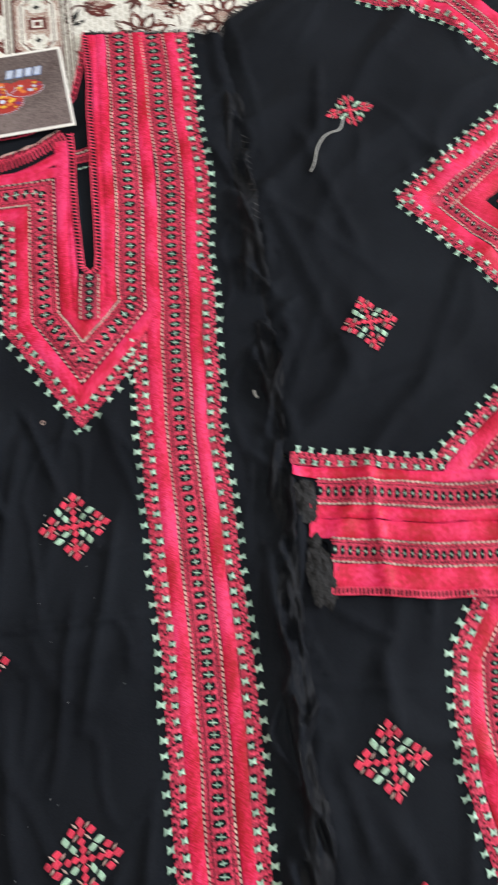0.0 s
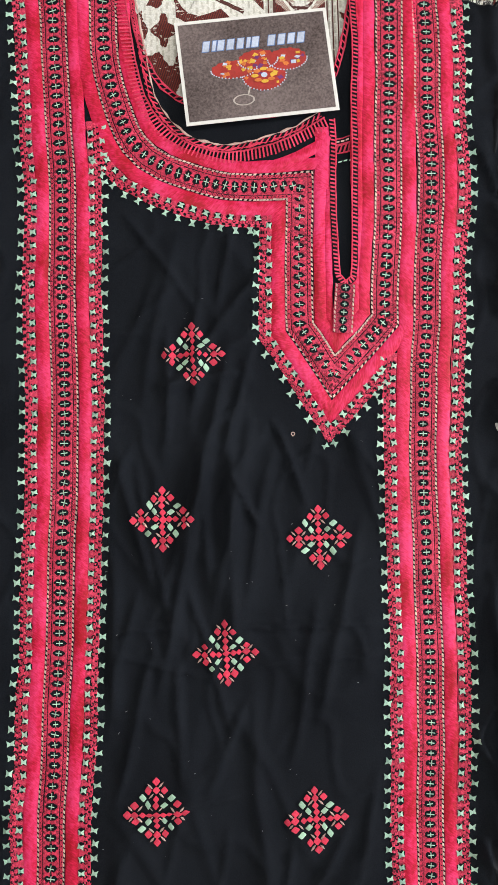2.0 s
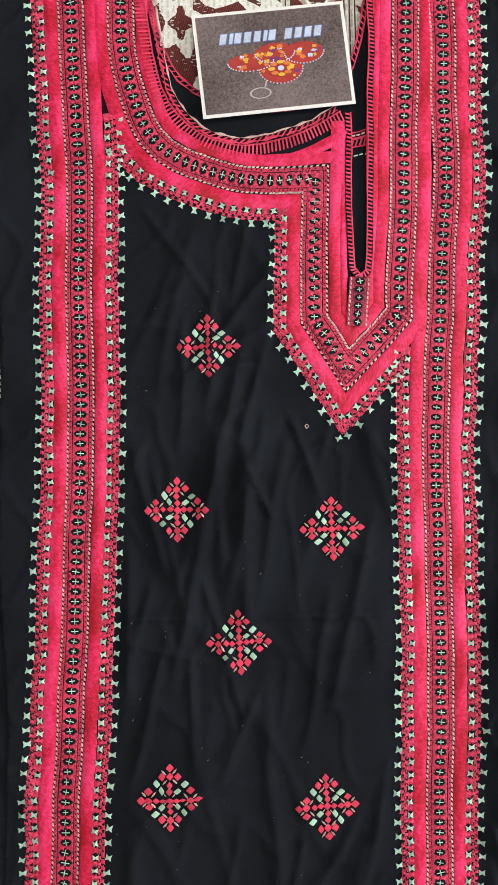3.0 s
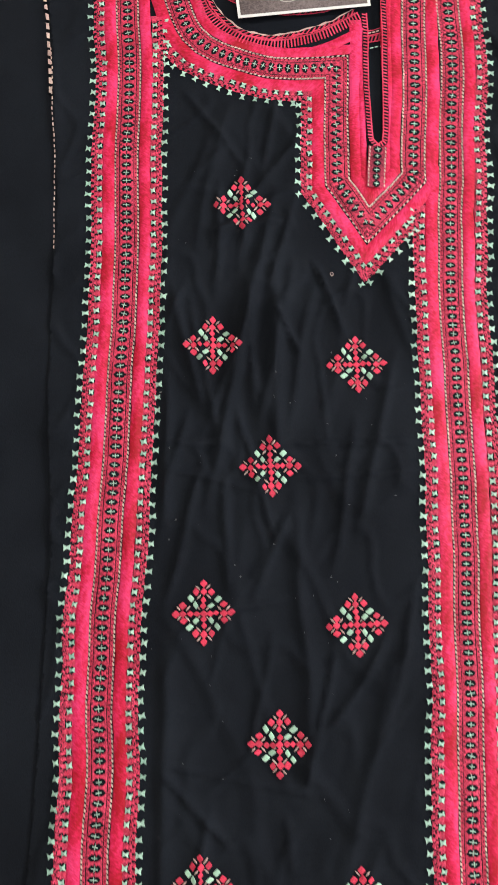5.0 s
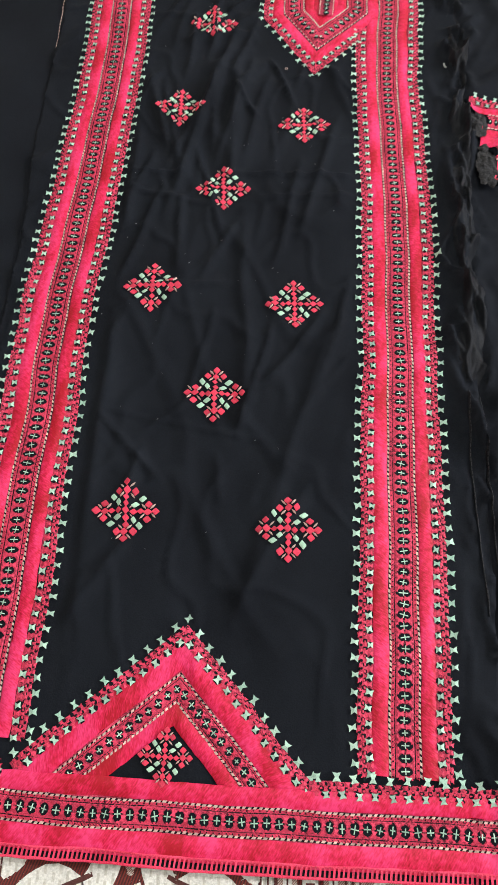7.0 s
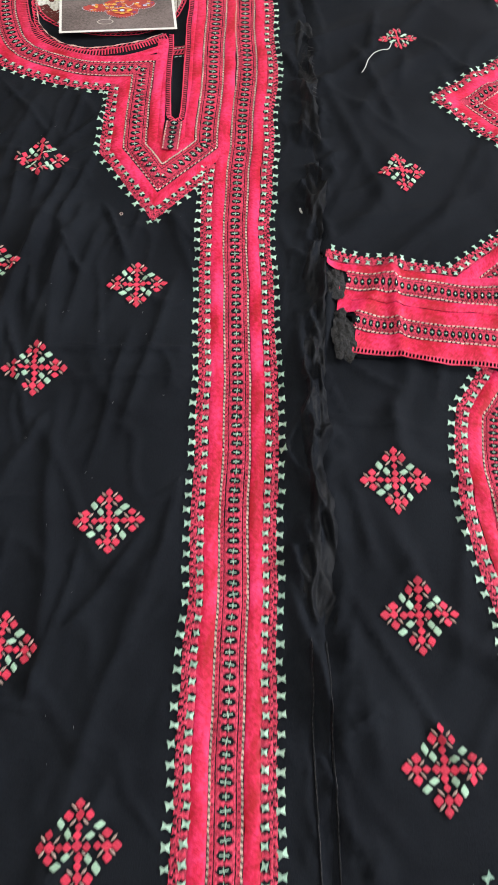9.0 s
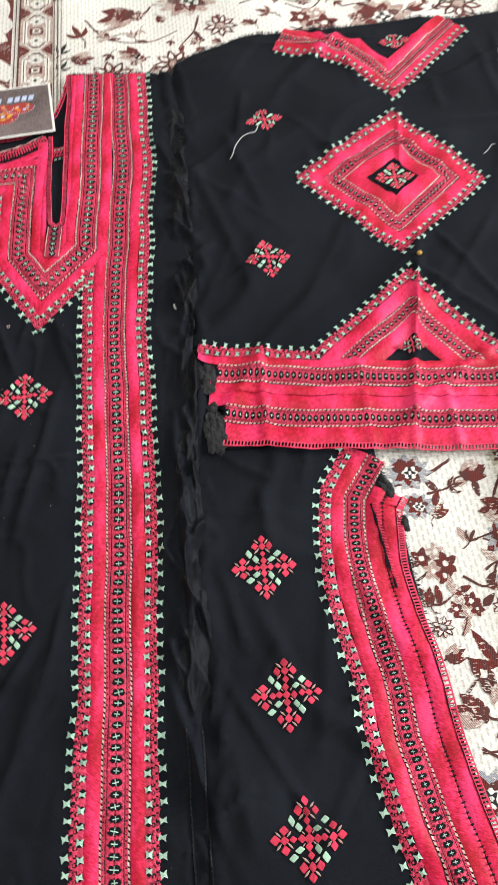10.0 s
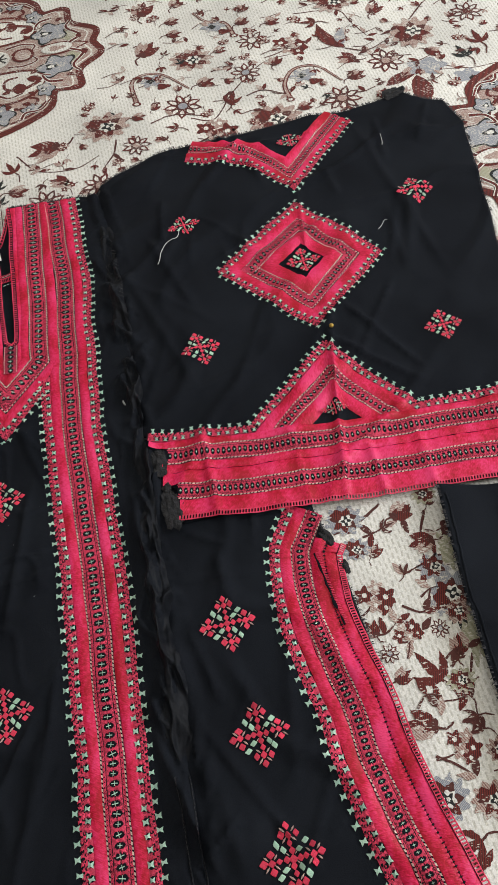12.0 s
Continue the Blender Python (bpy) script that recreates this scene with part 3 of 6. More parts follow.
def kurta_h(x, y):
    z = 0.0022 * noise.noise(Vector((x * 9, y * 6, 0.3)))
    z += 0.0100 * math.exp(-((x + 0.285) ** 2 + (y + 0.165) ** 2) / 0.0055) - 0.0032 * math.exp(-((x + 0.155) ** 2 + (y - 0.15) ** 2) / 0.0060)
    pl = plain(x, y)
    if pl < 0.01:
        return z + 0.0015
    base, z = z, 0.0016 * noise.noise(Vector((x * 24, y * 12, 4.0)))
    z += 0.0026 * max(0.0, 0.14 - abs(noise.noise(Vector((x * 11 + y * 2, y * 6, 21.0))))) / 0.14
    z += 0.0022 * max(0.0, 0.12 - abs(noise.noise(Vector((x * 19 - y * 4, y * 11, 57.0))))) / 0.12
    for ax, ay, bx, by, h, w in KURTA_FOLDS:
        wv = 0.006 * noise.noise(Vector((x * 12, y * 12, 11.0)))
        z += crease(x + wv, y, ax, ay, bx, by, h * 2.2, w * 0.58)
    e = seam_x(y)
    if abs(x - e) < 0.05:
        z += pucker(x, y, e)
    return base + z * pl + 0.0015


SLEEVE_FOLDS = ((0.05, 0.50, 0.10, 0.38, 0.003, 0.010), (0.02, 0.42, 0.09, 0.25, 0.003, 0.012), (0.14, 0.63, 0.06, 0.45, 0.0025, 0.012), (0.286, 0.31, 0.262, 0.05, 0.005, 0.006),
                (0.30, 0.12, 0.31, 0.04, 0.003, 0.006), (0.10, 0.15, 0.11, 0.05, 0.0035, 0.007), (0.28, 0.56, 0.275, 0.44, 0.002, 0.004), (0.40, 0.68, 0.46, 0.40, 0.0025, 0.012),
                (0.16, 0.25, 0.05, 0.21, 0.002, 0.008), (0.20, 0.35, 0.15, 0.22, 0.002, 0.010), (0.21, 0.14, 0.22, 0.04, 0.002, 0.008), (0.36, 0.15, 0.37, 0.04, 0.002, 0.008))

SLEEVE_FOLDS += random_folds(30, 0.0, 0.54, 0.20, 0.72, 6, 2.0)


def sleeve_h(x, y):
    z = 0.0024 * noise.noise(Vector((x * 8, y * 8, 9.3))) + 0.0011 * noise.noise(Vector((x * 24, y * 22, 2.0)))
    z += 0.0055 * max(0.0, 0.16 - abs(noise.noise(Vector((x * 8 - y * 5, y * 6, 33.0))))) / 0.16
    for ax, ay, bx, by, h, w in SLEEVE_FOLDS:
        z += crease(x, y, ax, ay, bx, by, h * 1.7, w * 0.7)
    e = seam_x(y)
    if x - e < 0.05:
        z += pucker(x, y, e)
    under = min(1.0, max(0.0, (e + 0.010 - x) / 0.016))
    return (z + 0.0045) * (1 - under) - 0.0012 * under


LEG_FOLDS = ((0.07, -0.10, 0.09, -0.16, 0.003, 0.007), (0.05, -0.03, 0.13, -0.03, 0.0015, 0.006), (0.08, -0.24, 0.10, -0.32, 0.002, 0.009), (0.10, -0.38, 0.08, -0.45, 0.003, 0.010), (0.17, -0.10, 0.16, -0.24, 0.002, 0.010))

LEG_FOLDS += random_folds(14, 0.05, 0.20, -0.45, 0.02, 7, 1.6)


def leg_h(x, y):
    z = 0.0018 * noise.noise(Vector((x * 9, y * 7, 5.3))) + 0.0010 * noise.noise(Vector((x * 24, y * 16, 3.0)))
    z += 0.0055 * max(0.0, 0.16 - abs(noise.noise(Vector((x * 9, y * 7, 43.0))))) / 0.16
    for ax, ay, bx, by, h, w in LEG_FOLDS:
        z += crease(x, y, ax, ay, bx, by, h * 1.8, w * 0.7)
    e = seam_x(y)
    if x - e < 0.05:
        z += pucker(x, y, e)
    under = min(1.0, max(0.0, (e + 0.008 - x) / 0.012))
    return (z + 0.0005) * (1 - under) - 0.0018 * under


# ---- carpet ----
def woven(name, a, b, stripe=0.0, angle=0.0, rough=0.95):
    """A woven yarn colour: fine ribs in the pile, and stripes of a second yarn where it is hatched."""
    m = vary(material(name, a, rough), tuple(v * 0.72 for v in a), tuple(min(1, v * 1.2) for v in a), 700, 7, 0.5, 0.001)
    nt = m.node_tree
    bs = nt.nodes["Principled BSDF"]
    tc = node(m, "ShaderNodeTexCoord")
    mp = node(m, "ShaderNodeMapping")
    mp.inputs["Rotation"].default_value = (0, 0, radians(-7.5 + angle))
    link(m, tc.outputs["Object"], mp.inputs["Vector"])
    if stripe:
        w = node(m, "ShaderNodeTexWave", Scale=stripe, Distortion=1.5)
        w.inputs["Detail Scale"].default_value = 8.0
        link(m, mp.outputs[0], w.inputs["Vector"])
        ramp = node(m, "ShaderNodeValToRGB")
        ramp.color_ramp.elements[0].position, ramp.color_ramp.elements[1].position = 0.40, 0.60
        link(m, w.outputs["Fac"], ramp.inputs[0])
        mix = node(m, "ShaderNodeMix")
        mix.data_type = "RGBA"
        mix.inputs["B"].default_value = (*b, 1)
        old = bs.inputs["Base Color"].links[0].from_socket
        link(m, ramp.outputs[0], mix.inputs["Factor"])
        link(m, old, mix.inputs["A"])
        link(m, mix.outputs["Result"], bs.inputs["Base Color"])
    return m


IV = (0.75, 0.745, 0.70)
IVORY = woven("ivory_weave", IV, IV)


def ribs(m):
    """Short raised ribs of weft in staggered columns."""
    bs = m.node_tree.nodes["Principled BSDF"]
    tc = node(m, "ShaderNodeTexCoord")
    mp = node(m, "ShaderNodeMapping")
    mp.inputs["Rotation"].default_value = (0, 0, radians(-97.5))
    link(m, tc.outputs["Object"], mp.inputs["Vector"])
    br = node(m, "ShaderNodeTexBrick", Scale=1.0)
    br.inputs["Color1"].default_value, br.inputs["Color2"].default_value, br.inputs["Mortar"].default_value = (0.70, 0.69, 0.65, 1), (0.82, 0.81, 0.78, 1), (1, 1, 1, 1)
    br.inputs["Brick Width"].default_value, br.inputs["Row Height"].default_value = 0.0105, 0.0056
    br.inputs["Mortar Size"].default_value, br.inputs["Mortar Smooth"].default_value = 0.0021, 0.35
    wob = node(m, "ShaderNodeTexNoise", Scale=90.0, Detail=2.0)
    link(m, tc.outputs["Object"], wob.inputs["Vector"])
    sh = node(m, "ShaderNodeVectorMath")
    sh.operation = "MULTIPLY_ADD"
    sh.inputs[1].default_value = (0.003, 0.003, 0)
    link(m, wob.outputs["Color"], sh.inputs[0])
    link(m, mp.outputs[0], sh.inputs[2])
    link(m, sh.outputs[0], br.inputs["Vector"])
    mul = node(m, "ShaderNodeMix")
    mul.data_type, mul.blend_type = "RGBA", "MULTIPLY"
    mul.inputs["Factor"].default_value = 1.0
    old = bs.inputs["Base Color"].links[0].from_socket
    link(m, old, mul.inputs["A"])
    link(m, br.outputs["Color"], mul.inputs["B"])
    link(m, mul.outputs["Result"], bs.inputs["Base Color"])


ribs(IVORY)


def pierced(m, share):
    """Lets the ivory ground grin through the coloured weft in short broken rows."""
    bs = m.node_tree.nodes["Principled BSDF"]
    tc = node(m, "ShaderNodeTexCoord")
    mp = node(m, "ShaderNodeMapping")
    mp.inputs["Rotation"].default_value = (0, 0, radians(-7.5))
    mp.inputs["Scale"].default_value = (1.0, 2.2, 1.0)
    link(m, tc.outputs["Object"], mp.inputs["Vector"])
    ns = node(m, "ShaderNodeTexNoise", Scale=230.0, Detail=2.0)
    link(m, mp.outputs[0], ns.inputs["Vector"])
    big = node(m, "ShaderNodeTexNoise", Scale=45.0, Detail=2.0)
    link(m, tc.outputs["Object"], big.inputs["Vector"])
    add = node(m, "ShaderNodeMath")
    add.operation = "MULTIPLY_ADD"
    add.inputs[1].default_value = 0.6
    link(m, big.outputs["Fac"], add.inputs[0])
    link(m, ns.outputs["Fac"], add.inputs[2])
    ramp = node(m, "ShaderNodeValToRGB")
    ramp.color_ramp.elements[0].position, ramp.color_ramp.elements[1].position = share, share + 0.05
    link(m, add.outputs[0], ramp.inputs[0])
    mix = node(m, "ShaderNodeMix")
    mix.data_type = "RGBA"
    mix.inputs["B"].default_value = (0.58, 0.55, 0.50, 1)
    old = bs.inputs["Base Color"].links[0].from_socket
    link(m, ramp.outputs[0], mix.inputs["Factor"])
    link(m, old, mix.inputs["A"])
    link(m, mix.outputs["Result"], bs.inputs["Base Color"])


MAROON = woven("maroon_yarn", (0.165, 0.024, 0.018), (0.055, 0.013, 0.012), 150, 20)
ROSE = woven("rose_hatch", (0.20, 0.07, 0.06), (0.55, 0.47, 0.41), 260, 45)
SLATE = woven("slate_hatch", (0.15, 0.17, 0.21), (0.44, 0.45, 0.47), 260, -40)
SAGE = woven("sage_hatch", (0.22, 0.22, 0.13), (0.50, 0.49, 0.38), 260, 30)
INK = woven("ink_yarn", (0.018, 0.020, 0.020), IV)
UMBER = woven("umber_yarn", (0.085, 0.026, 0.022), IV)
for yarn, share in ((MAROON, 0.95), (ROSE, 0.87), (SLATE, 0.87), (SAGE, 0.88), (INK, 0.93), (UMBER, 0.93)):
    pierced(yarn, share)
WOVEN = [MAROON, ROSE, SLATE, SAGE, INK, UMBER, IVORY]
M_, R_, S_, G_, K_, U_, I_ = range(7)
TOP = -0.0052
SKEW = radians(7.5)


def to_world(u, v):
    return (u * math.cos(SKEW) - v * math.sin(SKEW), u * math.sin(SKEW) + v * math.cos(SKEW))


g = Geo()
corner = [to_world(u, v) for u, v in ((-0.455, -1.5), (1.7, -1.5), (1.7, 2.3), (-0.455, 2.3))]
g.face([(x, y, TOP) for x, y in corner])
for i in range(4):
    a, b = corner[i], corner[(i + 1) % 4]
    g.face([(a[0], a[1], FLOOR), (b[0], b[1], FLOOR), (b[0], b[1], TOP), (a[0], a[1], TOP)])
carpet = new("carpet", g.mesh("carpet", [IVORY], False))
tagged(carpet, "ivory woven carpet with maroon floral pattern on the floor", "carpet")


def knot(x, y, cell=0.0013):
    """The nearest knot of the weave, so that woven outlines step from knot to knot."""
    u, v = x * math.cos(SKEW) + y * math.sin(SKEW), -x * math.sin(SKEW) + y * math.cos(SKEW)
    return to_world(round(u / cell) * cell, round(v / cell) * cell)


FIGURES, LAID = {}, []


class Weave(Geo):
    """Flat woven figures in a turned and scaled frame of their own."""

    def __init__(self, x, y, size=1.0, turn=0.0):
        self.v, self.f, self.uv, self.mi = [], [], [], []
        self.o, self.k, self.c, self.s, self.n = (x, y), size, math.cos(radians(turn)), math.sin(radians(turn)), 0
        self.base = TOP + 0.0001 + 0.00011 * (len(LAID) % 9)

    def put(self, pts, mi):
        self.n += 1
        z = self.base + 0.000012 * self.n
        pts = [(self.o[0] + (x * self.c - y * self.s) * self.k, self.o[1] + (x * self.s + y * self.c) * self.k) for x, y in pts]
        out = []
        for a, b in zip(pts, pts[1:] + pts[:1]):
            n = max(1, int(math.dist(a, b) / 0.0016))
            for i in range(n):
                q = knot(a[0] + (b[0] - a[0]) * i / n, a[1] + (b[1] - a[1]) * i / n)
                if not out or q != out[-1]:
                    out.append(q)
        if len(out) > 1 and out[0] == out[-1]:
            out.pop()
        if len(out) > 2:
            self.face([(x, y, z) for x, y in out], mi=mi)

    def blob(self, x, y, rx, ry, mi, turn=0.0, lobes=0, depth=0.2, n=22, point=0.0):
        c, s, pts = math.cos(radians(turn)), math.sin(radians(turn)), []
        for i in range(n):
            a = 2 * math.pi * i / n
            r = 1 + (depth * math.cos(lobes * a) if lobes else 0) + point * max(0, math.cos(a)) ** 6
            px, py = rx * r * math.cos(a), ry * r * math.sin(a)
            pts.append((x + px * c - py * s, y + px * s + py * c))
        self.put(pts, mi)

    def leaf(self, x, y, turn, long, wide, mi, bend=0.0):
        c, s = math.cos(radians(turn)), math.sin(radians(turn))
        up, dn = [], []
        for i in range(8):
            t = i / 7
            w = wide * math.sin(math.pi * t ** 0.8) / 2
            b = bend * long * math.sin(math.pi * t)
            up.append((t * long, b + w)), dn.append((t * long, b - w))
        pts = up + dn[::-1][1:-1]
        self.put([(x + a * c - b * s, y + a * s + b * c) for a, b in pts], mi)

    def stroke(self, pts, w0, w1, mi, smooth=True):
        line = [Vector(p) for p in (smooth_line(pts, 0.005 if self.k == 1 else 0.10) if smooth and len(pts) > 2 else pts)]
        n = len(line)
        self.n += 1
        z = self.base + 0.000012 * self.n
        rows = []
        for i, p in enumerate(line):
            d = (line[min(i + 1, n - 1)] - line[max(i - 1, 0)]).normalized()
            w = (w0 + (w1 - w0) * i / max(1, n - 1)) / 2
            rows.append([(p.x - d.y * w, p.y + d.x * w), (p.x + d.y * w, p.y - d.x * w)])
        f = lambda q: (*knot(self.o[0] + (q[0] * self.c - q[1] * self.s) * self.k, self.o[1] + (q[0] * self.s + q[1] * self.c) * self.k, 0.0007), z)
        for a, b in zip(rows, rows[1:]):
            self.face([f(a[0]), f(a[1]), f(b[1]), f(b[0])], mi=mi)

    def done(self, name, label=""):
        pool, _ = FIGURES.setdefault(name, (Geo(), label))
        i = len(pool.v)
        pool.v += self.v
        pool.uv += self.uv
        pool.f += [tuple(k + i for k in f) for f in self.f]
        pool.mi += self.mi
        LAID.append(self.v[0][:2])


def daisy(x, y, r, heart=S_, turn=0.0, tone=M_):
    w = Weave(x, y, r, turn)
    for i in range(9):
        a = i * 40
        w.leaf(0.26 * math.cos(radians(a)), 0.26 * math.sin(radians(a)), a, 0.78, 0.44, tone if i % 2 else U_)
        w.leaf(0.36 * math.cos(radians(a)), 0.36 * math.sin(radians(a)), a, 0.50, 0.22, I_)
    w.blob(0, 0, 0.34, 0.34, U_, lobes=8, depth=0.12)
    w.blob(0, 0, 0.24, 0.24, heart)
    w.done("woven_daisy", "woven daisy in maroon outline")


def tulip(x, y, r, turn):
    w = Weave(x, y, r, turn)
    w.stroke([(-1.6, -0.25), (-1.2, 0.1), (-0.6, 0)], 0.10, 0.14, U_)
    w.leaf(-0.75, 0, 28, 1.5, 0.75, R_)
    w.leaf(-0.75, 0, -28, 1.5, 0.75, M_)
    w.leaf(-0.8, 0, 0, 1.75, 0.70, M_)
    w.leaf(-0.2, 0.1, 14, 0.95, 0.32, R_)
    w.blob(-0.6, 0, 0.24, 0.34, U_, lobes=3)
    w.done("woven_bud", "woven maroon bud on a stem")


def blossom(x, y, r, turn=0.0, side=R_):
    w = Weave(x, y, r, turn)
    w.blob(0, 0, 0.98, 0.80, side, lobes=11, depth=0.16, n=66)
    for i in range(7):
        a = i * 51 + 15
        w.leaf(0.15 * math.cos(radians(a)), 0.15 * math.sin(radians(a)), a, 0.62, 0.40, M_ if i % 3 else U_)
    w.blob(-0.35, 0.35, 0.32, 0.26, M_, lobes=4, depth=0.25)
    w.blob(0.1, -0.05, 0.34, 0.30, I_, lobes=6)
    w.blob(0.1, -0.05, 0.20, 0.24, K_, lobes=4, depth=0.4)
    w.blob(0.1, -0.05, 0.08, 0.08, I_)
    w.done("woven_blossom", "woven rose and maroon palmette")


def cluster(x, y, r, turn=0.0):
    w = Weave(x, y, r, turn)
    w.stroke([(-1.7, -0.5), (-0.8, -0.35), (0.2, 0.1)], 0.08, 0.12, U_)
    for px, py, k, mi in ((-0.45, 0.45, 0.42, M_), (0.25, 0.55, 0.34, R_), (0.45, -0.1, 0.46, M_), (-0.2, -0.25, 0.38, R_), (0.2, -0.6, 0.36, M_)):
        w.blob(px, py, k, k, mi, lobes=5, depth=0.28, n=30, turn=30 * px)
        w.blob(px, py, k * 0.3, k * 0.3, I_)
    w.done("woven_spray", "woven spray of small maroon flowers")


def trefoil(x, y, r, turn, mi=M_):
    w = Weave(x, y, r, turn)
    w.stroke([(-1.6, 0.2), (-0.9, -0.1), (-0.4, 0)], 0.09, 0.12, U_)
    w.leaf(-0.5, 0, 0, 1.6, 0.42, mi)
    w.leaf(-0.4, 0, 42, 1.15, 0.36, mi, 0.1)
    w.leaf(-0.4, 0, -42, 1.15, 0.36, mi, -0.1)
    w.done("woven_leaf", "woven three-pointed maroon leaf")


def hook(pts, mi=R_, edge=M_):
    w = Weave(0, 0)
    w.stroke(pts, 0.010, 0.004, edge)
    w.stroke(pts, 0.005, 0.001, mi)
    x, y = pts[0]
    w.blob(x, y, 0.008, 0.006, edge)
    w.blob(x, y, 0.004, 0.003, I_)
    m = pts[len(pts) // 2]
    w.blob(m[0] + 0.012, m[1] - 0.022, 0.020, 0.016, S_, lobes=6, depth=0.25, n=36)
    w.blob(m[0] + 0.010, m[1] - 0.022, 0.007, 0.007, K_, lobes=4)
    w.blob(m[0] + 0.032, m[1] - 0.042, 0.012, 0.008, M_, lobes=3)
    w.done("woven_tendril", "woven curling tendril with a flower")


def vine(pts, w0=0.0028, w1=0.0018, leaves=2, seed=0):
    rnd = random.Random(seed)
    w = Weave(0, 0)
    w.stroke(pts, w0, w1, U_)
    for i in range(leaves):
        p = pts[rnd.randrange(1, len(pts))]
        w.leaf(p[0], p[1], rnd.uniform(0, 360), 0.020, 0.008, rnd.choice((U_, R_, M_)))
    w.done("woven_vine", "thin woven vine")


for x, y, r, h in ((0.258, 1.002, 0.030, I_), (0.118, 0.836, 0.034, S_), (0.485, 0.887, 0.034, R_), (0.391, 0.799, 0.034, R_), (0.236, 0.907, 0.028, S_), (0.658, 1.001, 0.030, M_), (0.034, 0.747, 0.025, R_), (-0.117, 0.633, 0.033, S_), (-0.029, 0.660, 0.030, R_),
                   (0.70, 1.15, 0.03, S_), (0.36, 1.19, 0.03, I_), (0.86, 0.97, 0.03, S_), (0.52, 1.25, 0.03, R_)):
    daisy(x, y, r, h, 360 * (x + y))
for x, y, r, t in ((0.142, 0.968, 0.038, 0), (-0.019, 0.808, 0.042, 20), (0.271, 0.768, 0.044, 10), (0.547, 0.960, 0.044, 70), (0.423, 1.090, 0.036, 30), (0.20, 1.26, 0.04, 0), (0.78, 1.06, 0.04, 50)):
    blossom(x, y, r, t)
for x, y, r, t in ((0.061, 1.017, 0.030, 60), (0.114, 1.099, 0.018, 20), (0.115, 1.056, 0.018, 10), (0.251, 1.111, 0.017, 60), (0.246, 1.068, 0.018, 40), (0.302, 1.054, 0.018, 20), (0.292, 0.929, 0.017, 70), (0.162, 0.896, 0.020, 25), (0.418, 0.910, 0.022, 160), (0.426, 0.858, 0.020, 30), (0.058, 1.152, 0.030, 80)):
    tulip(x, y, r, t)
for x, y, r, t in ((0.495, 1.051, 0.022, 60), (0.570, 0.896, 0.018, -30), (0.196, 0.986, 0.015, 30), (0.040, 0.822, 0.015, 10), (0.326, 0.791, 0.016, 30), (0.124, 1.159, 0.02, 60), (-0.122, 0.766, 0.034, 200), (-0.096, 0.683, 0.020, 160), (-0.163, 0.672, 0.020, 5), (-0.102, 0.581, 0.034, 190), (-0.045, 0.517, 0.018, 60), (0.62, 1.10, 0.02, 40), (0.30, 1.17, 0.02, 30), (0.71, 0.93, 0.02, 100)):
    tulip(x, y, r, t)
for x, y, r in ((0.327, 0.970, 0.034), (0.172, 0.755, 0.036), (0.60, 1.19, 0.034), (0.04, 1.23, 0.034)):
    cluster(x, y, r, 10)
for x, y, r, t, m in ((0.204, 0.836, 0.022, 75, M_), (0.657, 0.914, 0.028, 100, M_), (0.622, 0.878, 0.026, 110, K_), (0.101, 0.780, 0.016, 160, M_), (0.372, 1.033, 0.022, 170, M_), (-0.176, 0.728, 0.022, 120, M_), (-0.166, 0.612, 0.022, 120, M_), (-0.196, 0.690, 0.016, 70, K_), (-0.190, 0.652, 0.016, 70, K_)):
    trefoil(x, y, r, t, m)
hook([(0.038, 0.858), (0.031, 0.920), (0.055, 0.941), (0.090, 0.931), (0.133, 0.883)])
hook([(0.304, 0.814), (0.300, 0.860), (0.322, 0.898), (0.362, 0.898), (0.399, 0.848)])
hook([(0.227, 1.025), (0.213, 1.070), (0.178, 1.084), (0.155, 1.117)])
w = Weave(0, 0)
w.leaf(0.422, 0.940, 115, 0.095, 0.026, M_, 0.12)
w.leaf(0.418, 0.950, 80, 0.055, 0.020, S_, 0.1)
w.done("woven_leaf", "woven long maroon leaf")
vine([(0.421, 0.939), (0.459, 0.925), (0.502, 0.950)], seed=1)
vine([(0.345, 1.070), (0.425, 1.063), (0.446, 1.015), (0.467, 0.968)], leaves=4, seed=2)
vine([(0.13, 0.80), (0.17, 0.79), (0.21, 0.86), (0.27, 0.93), (0.33, 0.945)], leaves=3, seed=3)
vine([(-0.17, 0.76), (-0.13, 0.715), (-0.07, 0.710), (-0.03, 0.735)], leaves=3, seed=4)
vine([(0.000, 0.770), (-0.005, 0.735), (-0.020, 0.705)], 0.004, 0.002, 2, seed=5)
vine([(-0.005, 0.735), (0.012, 0.712)], 0.003, 0.002, 0, seed=6)
vine([(-0.15, 0.555), (-0.10, 0.600), (-0.06, 0.590)], leaves=2, seed=7)
vine([(0.06, 0.80), (0.10, 0.815), (0.16, 0.80)], leaves=1, seed=8)
vine([(0.23, 0.84), (0.26, 0.85), (0.30, 0.83)], leaves=3, seed=9)
vine([(0.55, 1.00), (0.60, 1.06), (0.64, 1.05), (0.68, 1.09)], leaves=3, seed=10)
vine([(0.57, 0.856), (0.62, 0.835), (0.67, 0.84)], leaves=1, seed=11)
w = Weave(0, 0)
w.leaf(0.470, 0.816, 25, 0.075, 0.024, M_, 0.05)
w.leaf(0.527, 0.835, -95, 0.095, 0.036, M_, 0.06)
w.leaf(0.500, 0.836, 35, 0.050, 0.020, R_)
w.blob(0.550, 0.855, 0.032, 0.022, S_, lobes=5, depth=0.2, n=40)
w.blob(0.612, 0.815, 0.022, 0.018, S_, lobes=5, depth=0.2, n=40)
